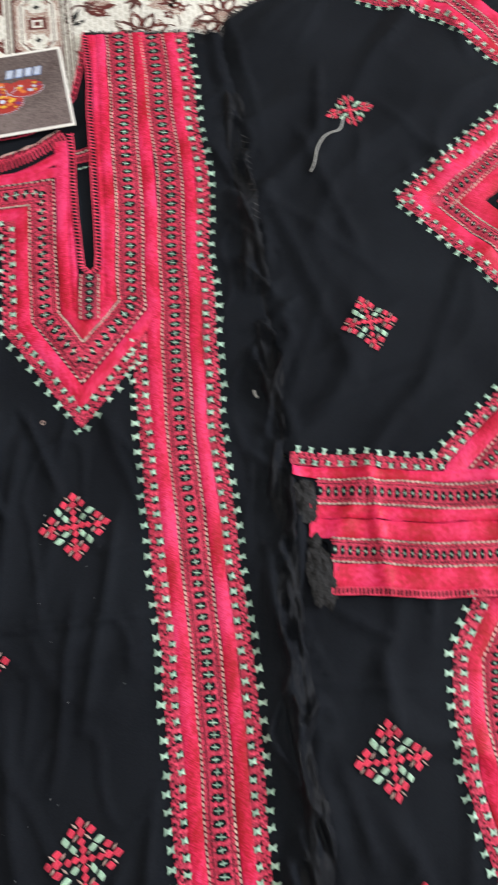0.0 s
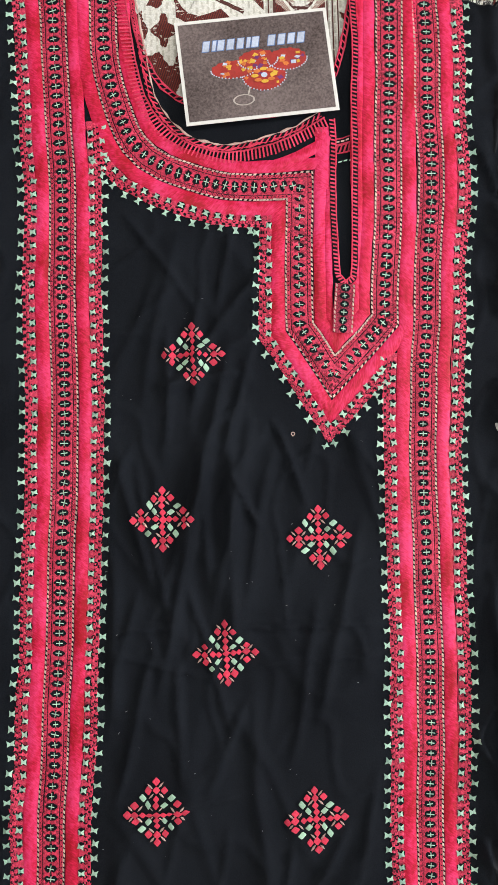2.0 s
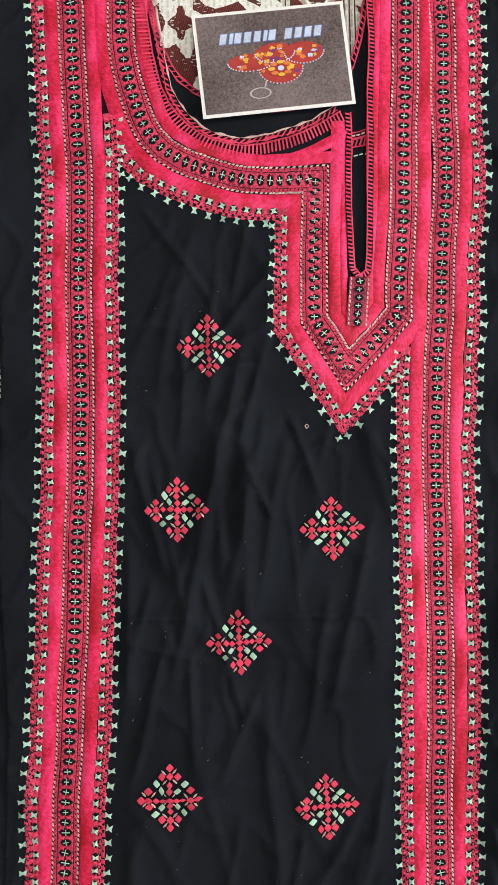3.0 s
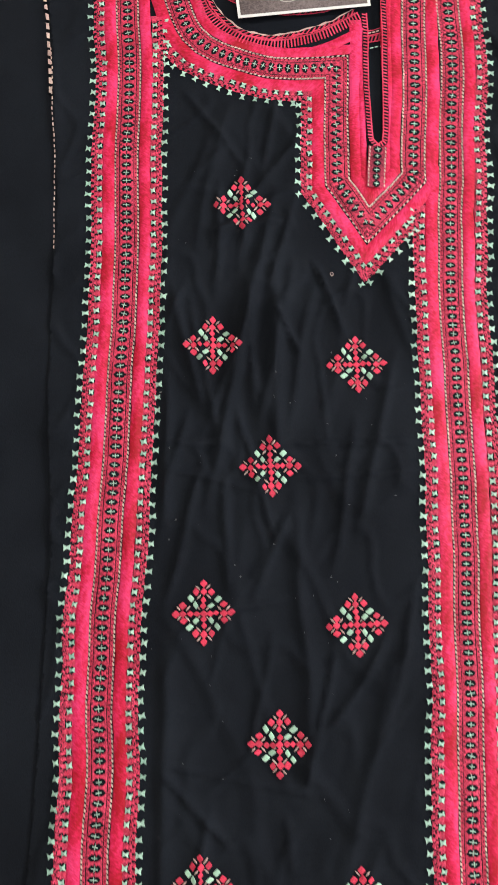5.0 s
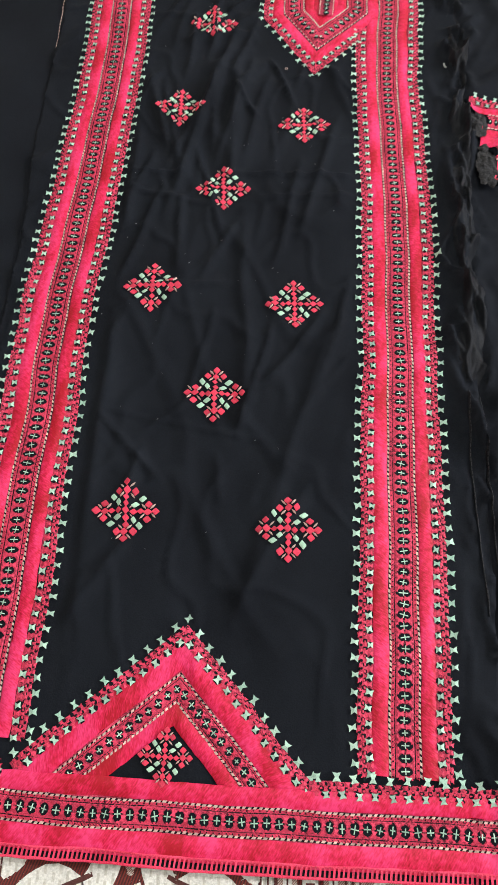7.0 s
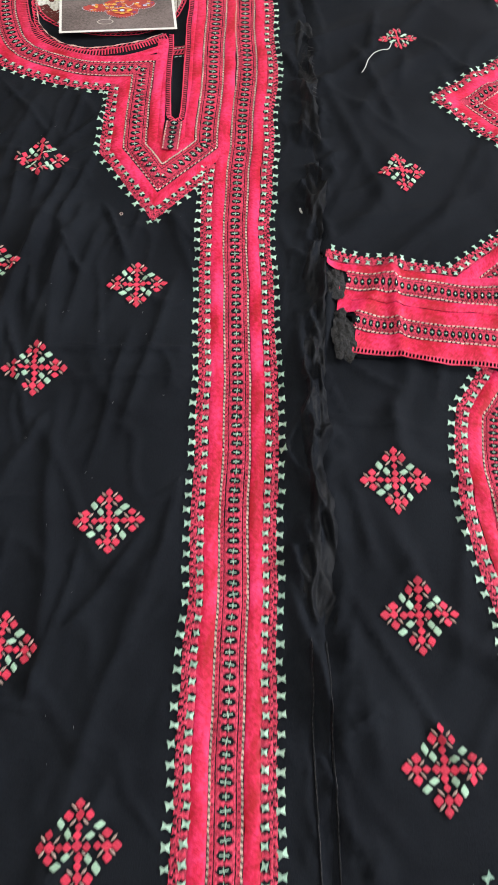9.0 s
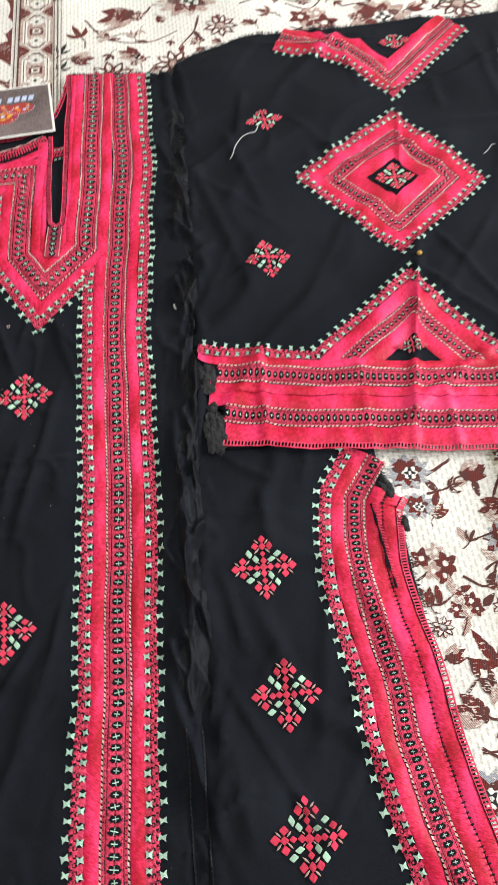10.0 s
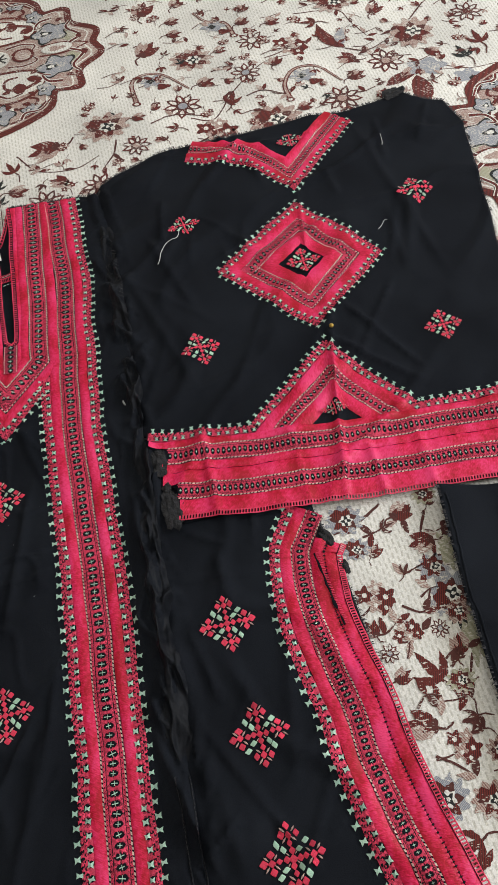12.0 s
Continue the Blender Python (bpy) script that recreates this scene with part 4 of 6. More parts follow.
w.blob(0.622, 0.806, 0.010, 0.007, K_)
w.done("woven_leaf", "woven maroon leaf pair with grey flower")

# flowers that show between the trouser legs
rnd2 = random.Random(41)
for x, y, r, t in ((0.274, -0.079, 0.022, 20), (0.300, -0.120, 0.016, 60), (0.330, -0.240, 0.018, 0)):
    cluster(x, y, r, t)
for x, y, r, t in ((0.322, 0.022, 0.017, 30), (0.338, -0.020, 0.018, 190), (0.293, -0.215, 0.020, 170), (0.262, -0.112, 0.012, 120), (0.283, -0.022, 0.012, 60), (0.350, -0.140, 0.014, 80), (0.285, -0.165, 0.012, 30)):
    tulip(x, y, r, t)
for x, y, r, t, s in ((0.356, -0.085, 0.027, 60, S_), (0.300, -0.285, 0.024, 40, S_), (0.345, -0.290, 0.020, 10, R_), (0.255, 0.020, 0.022, 0, S_), (0.262, -0.018, 0.016, 0, S_), (0.370, -0.370, 0.026, 20, R_), (0.33, -0.45, 0.03, 60, R_), (0.345, -0.05, 0.018, 10, S_)):
    blossom(x, y, r, t, s)
for x, y, r, t, m in ((0.318, -0.165, 0.027, 125, M_), (0.345, -0.185, 0.016, 110, M_), (0.318, -0.325, 0.020, 200, M_), (0.345, -0.215, 0.014, 190, U_), (0.300, 0.005, 0.012, 20, U_), (0.312, -0.05, 0.010, 60, U_)):
    trefoil(x, y, r, t, m)
for x, y in ((0.276, -0.140), (0.335, -0.120)):
    daisy(x, y, 0.011, S_)
vine([(0.350, 0.02), (0.340, -0.01), (0.350, -0.035), (0.310, -0.055)], 0.0032, 0.0018, 3, seed=12)
vine([(0.362, -0.15), (0.345, -0.19), (0.318, -0.195)], leaves=2, seed=13)
vine([(0.24, 0.005), (0.27, 0.015), (0.30, 0.035)], 0.005, 0.003, 2, seed=14)
vine([(0.300, -0.09), (0.322, -0.10), (0.335, -0.075)], leaves=2, seed=15)
vine([(0.300, -0.245), (0.318, -0.255), (0.335, -0.268)], leaves=2, seed=16)
# dark foliage along the other leg's edge, its tone standing in for the leg's shadow
for k in range(15):
    x, y = rnd2.uniform(0.346, 0.372), 0.030 - 0.036 * k
    trefoil(x, y, rnd2.uniform(0.009, 0.016), rnd2.uniform(0, 360), rnd2.choice((K_, U_, M_, U_)))
    if k % 2 == 0:
        blossom(x + rnd2.uniform(-0.012, 0.006), y + 0.010, rnd2.uniform(0.010, 0.016), rnd2.uniform(0, 360), rnd2.choice((S_, G_, R_)))
for k in range(12):
    x, y = rnd2.uniform(0.255, 0.345), rnd2.uniform(-0.42, 0.035)
    if x > 0.235 - 0.17 * y:
        vine([(x - 0.012, y - 0.005), (x, y + rnd2.uniform(-0.008, 0.008)), (x + 0.014, y + 0.004)], 0.0026, 0.0014, 3, 900 + k)
# olive patches coloured in where the leg's edge shades the carpet
w = Weave(0, 0)
w.blob(0.367, -0.12, 0.012, 0.04, G_, lobes=7, depth=0.2, n=50)
w.blob(0.364, -0.03, 0.008, 0.025, G_, lobes=5, depth=0.2, n=50)
w.done("woven_leaf", "olive leaf figure for the shade at the trouser edge")


# small sprigs between, and the repeat of the flowers over the rest of the field
PLACES = list(LAID)
rnd = random.Random(77)
for i in range(24):
    for k in range(44):
        u, v = -0.05 + 0.072 * i + rnd.uniform(-0.018, 0.018), -1.42 + 0.083 * k + rnd.uniform(-0.018, 0.018)
        x, y = to_world(u, v)
        in_view = y > 0.60 and y < 1.30 and x < 0.70
        if -0.68 < y < 0.60 and -0.7 < x < 0.55 or (x + 0.23) ** 2 / 0.22 ** 2 + (y - 1.04) ** 2 / 0.25 ** 2 < 1.15 or (x + 0.33) ** 2 / 0.22 ** 2 + (y - 1.79) ** 2 / 0.25 ** 2 < 1.15 or u < -0.06:
            continue
        near = min(math.dist((x, y), q) for q in PLACES)
        if in_view:
            if near > 0.030:
                if rnd.random() < 0.5:
                    trefoil(x, y, rnd.uniform(0.008, 0.013), rnd.uniform(0, 360), rnd.choice((M_, U_, R_)))
                else:
                    vine([(x - 0.018, y - 0.006), (x, y + rnd.uniform(-0.012, 0.012)), (x + 0.022, y + 0.004)], 0.0026, 0.0016, 2, i * 50 + k)
        elif near > 0.045:
            kind = rnd.random()
            if kind < 0.3:
                daisy(x, y, rnd.uniform(0.024, 0.033), rnd.choice((S_, R_, I_)), rnd.uniform(0, 40))
            elif kind < 0.45:
                blossom(x, y, rnd.uniform(0.032, 0.04), rnd.uniform(0, 360))
            elif kind < 0.75:
                tulip(x, y, rnd.uniform(0.016, 0.024), rnd.uniform(0, 360))
            elif kind < 0.85:
                cluster(x, y, rnd.uniform(0.026, 0.034), rnd.uniform(0, 360))
            else:
                trefoil(x, y, rnd.uniform(0.016, 0.024), rnd.uniform(0, 360))


# fine sprigs that fill the field between the larger flowers
PLACES = list(LAID)
for i in range(21):
    for k in range(19):
        x, y = -0.13 + 0.042 * i + rnd.uniform(-0.012, 0.012), 0.60 + 0.040 * k + rnd.uniform(-0.012, 0.012)
        u = x * math.cos(SKEW) + y * math.sin(SKEW)
        if u < -0.05 or (x + 0.23) ** 2 / 0.22 ** 2 + (y - 1.04) ** 2 / 0.25 ** 2 < 1.15 or min(math.dist((x, y), q) for q in PLACES) < 0.019:
            continue
        kind, turn = rnd.random(), rnd.uniform(0, 360)
        if kind < 0.30:
            trefoil(x, y, rnd.uniform(0.008, 0.013), turn, rnd.choice((M_, U_, K_)))
        elif kind < 0.62:
            tulip(x, y, rnd.uniform(0.008, 0.012), turn)
        elif kind < 0.75:
            cluster(x, y, rnd.uniform(0.010, 0.014), turn)
        else:
            vine([(x - 0.020, y - 0.006), (x, y + rnd.uniform(-0.012, 0.012)), (x + 0.022, y + 0.004)], 0.0022, 0.0014, 3, i * 70 + k)


# chains of long octagons beside the main border
def chain(u, v):
    w = Weave(*to_world(u, v), 1.0, 7.5)
    w.put([(-0.024, -0.044), (0.024, -0.044), (0.024, 0.044), (-0.024, 0.044)], R_)
    for k, mi in ((1.0, I_), (0.90, U_), (0.80, I_)):
        w.put([(-0.020 * k, -0.024), (-0.006 * k, -0.043 * k), (0.006 * k, -0.043 * k), (0.020 * k, -0.024), (0.020 * k, 0.024), (0.006 * k, 0.043 * k), (-0.006 * k, 0.043 * k), (-0.020 * k, 0.024)], mi)
    w.put([(-0.012, -0.030), (0.012, -0.030), (0.014, 0), (0.012, 0.030), (-0.012, 0.030), (-0.014, 0)], R_)
    w.put([(-0.0095, -0.0085), (0.0095, -0.0085), (0.0095, 0.0085), (-0.0095, 0.0085)], M_)
    w.put([(-0.006, -0.0055), (0.006, -0.0055), (0.006, 0.0055), (-0.006, 0.0055)], I_)
    w.put([(-0.003, -0.003), (0.003, -0.003), (0.003, 0.003), (-0.003, 0.003)], M_)
    for sg in (-1, 1):
        w.blob(0, sg * 0.022, 0.0105, 0.0085, I_, lobes=6, depth=0.12)
        w.blob(0, sg * 0.022, 0.003, 0.003, K_)
        w.put([(sg * 0.024, -0.044), (sg * 0.008, -0.044), (sg * 0.024, -0.030)], M_)
        w.put([(sg * 0.024, 0.044), (sg * 0.008, 0.044), (sg * 0.024, 0.030)], M_)
        for e, mi in ((0.0255, U_), (0.0285, I_), (0.0315, U_), (0.0345, I_), (0.0365, U_)):
            w.put([(sg * e - 0.0008, -0.044), (sg * e + 0.0008, -0.044), (sg * e + 0.0008, 0.044), (sg * e - 0.0008, 0.044)], mi)
    w.done("border_link", "woven octagon link of the border chain")


for i in range(-16, 25):
    chain(-0.141, 0.0 + 0.088 * i + 0.055)
for i in range(-16, 25):
    chain(-0.408, 0.0 + 0.088 * i + 0.055)


# main border: ivory scrolls on umber, mirrored about its middle
def border_scroll(u, v):
    w = Weave(*to_world(u, v), 1.0, 7.5)
    w.put([(-0.098, -0.13), (0.098, -0.13), (0.098, 0.13), (-0.098, 0.13)], M_)
    for sg in (-1, 1):
        w.stroke([(sg * 0.010, -0.125), (sg * 0.045, -0.112), (sg * 0.080, -0.070), (sg * 0.062, -0.022), (sg * 0.030, -0.030), (sg * 0.034, -0.056)], 0.034, 0.016, I_)
        w.stroke([(sg * 0.030, -0.100), (sg * 0.060, -0.075), (sg * 0.055, -0.045)], 0.004, 0.003, U_)
        w.stroke([(sg * 0.090, 0.000), (sg * 0.060, 0.028), (sg * 0.030, 0.022), (sg * 0.016, 0.060), (sg * 0.048, 0.078), (sg * 0.064, 0.055)], 0.030, 0.014, I_)
        w.stroke([(sg * 0.078, 0.012), (sg * 0.050, 0.026), (sg * 0.028, 0.035)], 0.004, 0.003, U_)
        w.leaf(sg * 0.092, 0.122, 90 + sg * 58, 0.075, 0.040, I_, 0.1 * sg)
        w.leaf(sg * 0.070, 0.100, 90 + sg * 100, 0.040, 0.012, U_)
        w.leaf(sg * 0.012, 0.090, 90 - sg * 22, 0.042, 0.030, I_)
        w.leaf(sg * 0.088, -0.122, 90 + sg * 8, 0.052, 0.026, I_)
        w.leaf(sg * 0.094, 0.030, 90 + sg * 15, 0.055, 0.026, I_)
        w.leaf(sg * 0.012, -0.085, 90 - sg * 30, 0.048, 0.022, I_)
        w.blob(sg * 0.048, 0.112, 0.010, 0.009, R_, lobes=5)
        w.blob(sg * 0.082, -0.020, 0.010, 0.013, R_, lobes=4)
    w.blob(0, -0.005, 0.020, 0.030, I_, lobes=5, depth=0.25, n=40)
    w.blob(0, -0.005, 0.010, 0.014, M_, lobes=4, depth=0.3)
    w.blob(0, 0.058, 0.009, 0.020, R_, lobes=4)
    w.done("border_scroll", "woven ivory scrolls on maroon border")


for i in range(-6, 7):
    border_scroll(-0.2745, 0.62 + 0.26 * (i - 1))


# half medallions of scrolls against the inner chain
def medallion(ox, oy, flip=1):
    w = Weave(ox, oy, 1.0, 7.5 if flip > 0 else 187.5)
    rim = [(-0.03, -0.235), (0.05, -0.205), (0.095, -0.175), (0.110, -0.130), (0.155, -0.130), (0.160, -0.080), (0.205, -0.040), (0.195, 0.0), (0.205, 0.040), (0.160, 0.080), (0.155, 0.130), (0.110, 0.130), (0.095, 0.175), (0.05, 0.205), (-0.03, 0.235)]
    line = smooth_line(rim, 0.012)
    w.put(line, R_)
    w.stroke(rim, 0.014, 0.014, M_)
    w.stroke([(x * 0.93 - 0.004, y * 0.95) for x, y in rim], 0.003, 0.003, I_)
    for sg in (-1, 1):
        w.blob(0.045, sg * 0.085, 0.052, 0.040, I_, lobes=3, depth=0.10, n=40)
        w.stroke([(-0.02, sg * 0.05), (0.02, sg * 0.045), (0.075, sg * 0.055), (0.095, sg * 0.090), (0.070, sg * 0.125), (0.030, sg * 0.140), (-0.01, sg * 0.135)], 0.007, 0.006, M_)
        w.stroke([(0.085, sg * 0.09), (0.050, sg * 0.105), (0.020, sg * 0.095), (0.022, sg * 0.070), (0.045, sg * 0.066)], 0.009, 0.005, M_)
        w.leaf(0.045, sg * 0.085, 90 * sg, 0.038, 0.026, M_)
        w.leaf(0.060, sg * 0.075, 20 * sg, 0.034, 0.020, M_)
        w.blob(0.118, sg * 0.055, 0.034, 0.028, S_, lobes=5, depth=0.18, n=50, turn=30)
        w.blob(0.122, sg * 0.052, 0.008, 0.008, K_, lobes=3)
        w.stroke([(0.09, sg * 0.045), (0.115, sg * 0.05), (0.125, sg * 0.075)], 0.005, 0.003, M_)
        w.blob(0.150, sg * 0.035, 0.018, 0.014, G_, lobes=4, depth=0.2, n=40)
        w.stroke([(0.09, sg * 0.015), (0.13, sg * 0.018), (0.165, sg * 0.010), (0.185, 0)], 0.005, 0.004, M_)
        w.blob(-0.005, sg * 0.168, 0.034, 0.030, I_, lobes=3, depth=0.1, n=40)
        w.stroke([(0.010, sg * 0.150), (-0.025, sg * 0.150), (-0.030, sg * 0.185), (-0.005, sg * 0.195)], 0.009, 0.006, K_)
        w.blob(0.000, sg * 0.172, 0.016, 0.020, S_, lobes=4, depth=0.25, n=40)
        w.stroke([(0.03, sg * 0.16), (0.06, sg * 0.165), (0.075, sg * 0.145), (0.06, sg * 0.135)], 0.008, 0.005, M_)
        w.stroke([(0.02, sg * 0.200), (0.06, sg * 0.185), (0.09, sg * 0.155)], 0.006, 0.005, M_)
    # leafy scrolls and grey cartouches with dark outlines
    for sg in (-1, 1):
        for cx, cy, rx, ry, t in ((0.118, 0.055, 0.032, 0.026, 30), (0.005, 0.172, 0.022, 0.024, 0), (0.060, 0.170, 0.016, 0.012, 20), (0.092, 0.120, 0.014, 0.018, 0)):
            w.blob(cx, sg * cy, rx * 1.14, ry * 1.14, K_, lobes=5, depth=0.18, n=50, turn=t)
            w.blob(cx, sg * cy, rx, ry, S_, lobes=5, depth=0.18, n=50, turn=t)
            w.blob(cx - 0.3 * rx, sg * cy, rx * 0.35, ry * 0.30, K_, lobes=3, depth=0.3)
            w.blob(cx - 0.3 * rx, sg * cy, rx * 0.20, ry * 0.16, I_)
        for pts, w0, w1 in (([(0.150, 0.010), (0.172, 0.030), (0.150, 0.062), (0.160, 0.085)], 0.006, 0.004), ([(0.030, 0.030), (0.060, 0.035), (0.085, 0.025), (0.078, 0.010)], 0.006, 0.003),
                            ([(0.125, 0.105), (0.100, 0.098), (0.090, 0.075), (0.105, 0.080)], 0.007, 0.003), ([(-0.020, 0.100), (0.005, 0.112), (0.025, 0.125), (0.050, 0.118)], 0.007, 0.003),
                            ([(0.040, 0.195), (0.050, 0.178), (0.078, 0.176), (0.098, 0.150)], 0.005, 0.003)):
            w.stroke([(x, sg * y) for x, y in pts], w0 * 1.7, w1 * 1.7, I_)
            w.stroke([(x, sg * y) for x, y in pts], w0, w1, M_)
        for x, y, t in ((0.060, 0.118, 60), (0.028, 0.100, 150), (0.132, 0.090, 20), (0.172, 0.018, 80), (0.080, 0.050, 130), (0.020, 0.142, 100), (0.045, 0.150, 30)):
            w.leaf(x, sg * y, sg * t, 0.020, 0.011, M_, 0.15)
    w.blob(0.015, 0, 0.020, 0.026, I_)
    w.stroke([(0.000, 0.0), (0.030, 0.0)], 0.004, 0.004, K_)
    w.stroke([(0.004, -0.014), (0.014, 0), (0.004, 0.014)], 0.004, 0.004, K_)
    w.stroke([(0.026, -0.014), (0.016, 0), (0.026, 0.014)], 0.004, 0.004, K_)
    w.blob(0.060, 0, 0.018, 0.026, M_, lobes=2)
    w.blob(0.060, 0, 0.013, 0.020, R_, lobes=2)
    w.blob(0.125, 0, 0.030, 0.016, I_)
    w.blob(0.125, 0, 0.016, 0.008, R_, lobes=3)
    w.done("border_medallion", "woven scroll medallion beside the border")


medallion(-0.232, 1.045)
medallion(-0.330, 1.79)
medallion(-0.039, -0.445)
medallion(-0.137, 0.30)
medallion(0.722, 0.62, -1)
for name, (pool, label) in FIGURES.items():
    ob = new(name, pool.mesh(name, WOVEN, False))
    ob.parent = carpet
    tagged(ob, label=label, kind="stuff")

# ---- kurta ----
KURTA_EDGE = [(-0.563, 0.604), (-0.523, 0.44), (-0.487, 0.25), (-0.466, 0.05), (-0.437, -0.11), (-0.420, -0.30), (-0.405, -0.50), (-0.395, -0.655),
              (-0.282, -0.676), (-0.05, -0.655)] + [(seam_x(-0.64 + 1.265 * i / 120), -0.64 + 1.265 * i / 120) for i in range(121)] + [
              (-0.062, 0.633), (-0.176, 0.630), (-0.170, 0.56), (-0.1635, 0.51), (-0.1580, 0.455), (-0.1515, 0.39), (-0.149, 0.36), (-0.152, 0.347), (-0.157, 0.347), (-0.1615, 0.357), (-0.170, 0.43), (-0.1785, 0.470), (-0.1840, 0.500), (-0.193, 0.499), (-0.210, 0.483), (-0.235, 0.468), (-0.278, 0.456), (-0.322, 0.463), (-0.357, 0.490), (-0.378, 0.533),
              (-0.392, 0.587), (-0.396, 0.612), (-0.45, 0.613)]
kurta = new("kurta", cdt_sheet(KURTA_EDGE, kurta_h, 0.0032).mesh("kurta", [BLACK]))
tagged(kurta, "black cotton tunic front with crimson embroidered bands, laid flat", "tunic")

left_line = smooth_line([(-0.466, 0.608), (-0.434, 0.427), (-0.421, 0.318), (-0.407, 0.211), (-0.396, 0.105), (-0.387, 0.0), (-0.380, -0.104), (-0.371, -0.207), (-0.356, -0.35), (-0.341, -0.473), (-0.328, -0.60)])
right_line = smooth_line([(-0.104, 0.628), (-0.084, 0.462), (-0.077, 0.352), (-0.066, 0.190), (-0.053, 0.084), (-0.040, -0.025), (-0.024, -0.19), (-0.011, -0.35), (-0.001, -0.461), (0.008, -0.578)])
LEFT = [("edge", 0.040, 1, 1.0, 0.142)] + FULL[1:]
RIGHT = [FULL[0], FULL[1], FULL[2], ("solid", -0.0252, -0.0132, 0.300), ("edge", -0.040, -1, 1.0, 0.345)]
band("side_band", left_line, kurta_h, kurta, LEFT, "crimson band with mint picot edges")
band("side_band", right_line, kurta_h, kurta, RIGHT, "crimson band with mint picot edges")
yoke = smooth_line([(-0.413, 0.605), (-0.404, 0.54), (-0.386, 0.490), (-0.366, 0.456), (-0.337, 0.437), (-0.286, 0.425), (-0.250, 0.426)]) + [(-0.207, 0.433), (-0.193, 0.298), (-0.157, 0.254), (-0.114, 0.313), (-0.123, 0.458), (-0.140, 0.628)]
band("yoke_band", yoke, kurta_h, kurta, [("solid", 0.0140, 0.0258), ("centre", -0.0135, 0.0135), ("solid", -0.0265, -0.0140)], "crimson band round the neck and slit")
collar = Ribbon(yoke, kurta_h)
g = Geo()
strip(g, collar, 0.0250, 0.0318, 0.0012, 0.0006, s0=collar.cum[-6] + 0.012)
strip(g, collar, 0.0300, 0.0362, 0.0013, 0.0006, s0=collar.cum[-3] + 0.118)
part("satin_strip", g, RED, kurta, "crimson satin strip along the slit")
edge_rows(kurta, collar, -0.0415, -1, 0.148, collar.cum[-3] - 0.027)


def ladder(parent, rb, v, z, label):
    """A black bound edge held by red rungs between a red rail and the edge."""
    g = Geo()
    strip(g, rb, v - 0.0030, v + 0.0034, z - 0.0004, 0.0003, 0.004, wobble=0.0004)
    edge = part("bound_edge", g, BLACK, parent, "black bound edge")
    g = Geo()
    dashes(g, rb, v, 0.0038, 0.0017, 0.0046, z + 0.0003, 0, 0.12)
    strip(g, rb, v + 0.0021, v + 0.0034, z + 0.0001, 0.0003, 0.004, wobble=0.0004)
    part("blanket_stitch", g, RED2, edge, label, "stuff")


slit = Ribbon(smooth_line([(-0.1850, 0.500), (-0.1775, 0.44), (-0.1675, 0.36), (-0.1620, 0.346), (-0.1545, 0.341), (-0.1475, 0.346), (-0.1450, 0.36), (-0.1530, 0.45), (-0.1600, 0.52), (-0.1690, 0.60), (-0.1720, 0.625)], 0.004), kurta_h)
ladder(kurta, slit, 0.0018, 0.0024, "red blanket stitches at the slit")
g = Geo()
strip(g, slit, -0.0150, -0.0012, 0.0015, 0.0006, s0=0.004, s1=0.070)
part("satin_strip", g, RED, kurta, "crimson satin strip beside the slit")
inset = Ribbon([(-0.1545, 0.343), (-0.1525, 0.296)], raised(kurta_h, 0.0022))
g = Geo()
strip(g, inset, -0.0098, 0.0094, 0.0006, 0.0003)
slit_net = part("net_ground", g, MESHRED, kurta, "red net-stitched point below the slit")
g = Geo()
gem_row(g, inset, 0, 0.0075, 0.0075, 0.009)
part("diamond_stitch", g, [BLACK, MINT], slit_net, "black diamonds with mint crosses", "stuff")
g = Geo()
for sg in (-1, 1):
    dashes(g, inset, sg * 0.0084, 0.0042, 0.0027, 0.0014)
part("dash_stitch", g, CREAM, slit_net, "cream running stitches", "stuff")
neck = Ribbon(smooth_line([(-0.396, 0.612), (-0.392, 0.587), (-0.378, 0.533), (-0.357, 0.490), (-0.322, 0.463), (-0.278, 0.456), (-0.235, 0.468), (-0.210, 0.483), (-0.188, 0.499)]), kurta_h)
g = Geo()
strip(g, neck, -0.0225, -0.0120, 0.0016, 0.0006, s0=neck.length - 0.062, s1=neck.length - 0.004)
part("satin_strip", g, RED, kurta, "crimson satin strip rising to the slit")
g = Geo()
dashes(g, neck, -0.0020, 0.0036, 0.0016, 0.0105, 0.0022, 0, 0.05)
strip(g, neck, 0.0024, 0.0040, 0.0020, 0.0004, wobble=0.0006)
part("blanket_stitch", g, RED2, kurta, "red blanket stitches at the neck", "stuff")

for x, y, turn in ((-0.291, 0.261, 8), (-0.303, 0.105, 7), (-0.156, 0.1025, 8), (-0.232, -0.012, 9), (-0.280, -0.1585, 8), (-0.134, -0.154, 9), (-0.196, -0.269, 7), (-0.253, -0.399, 8), (-0.108, -0.394, 8)):
    cross_motif(kurta, x, y, 0.061, turn, raised(kurta_h, 0.0008))

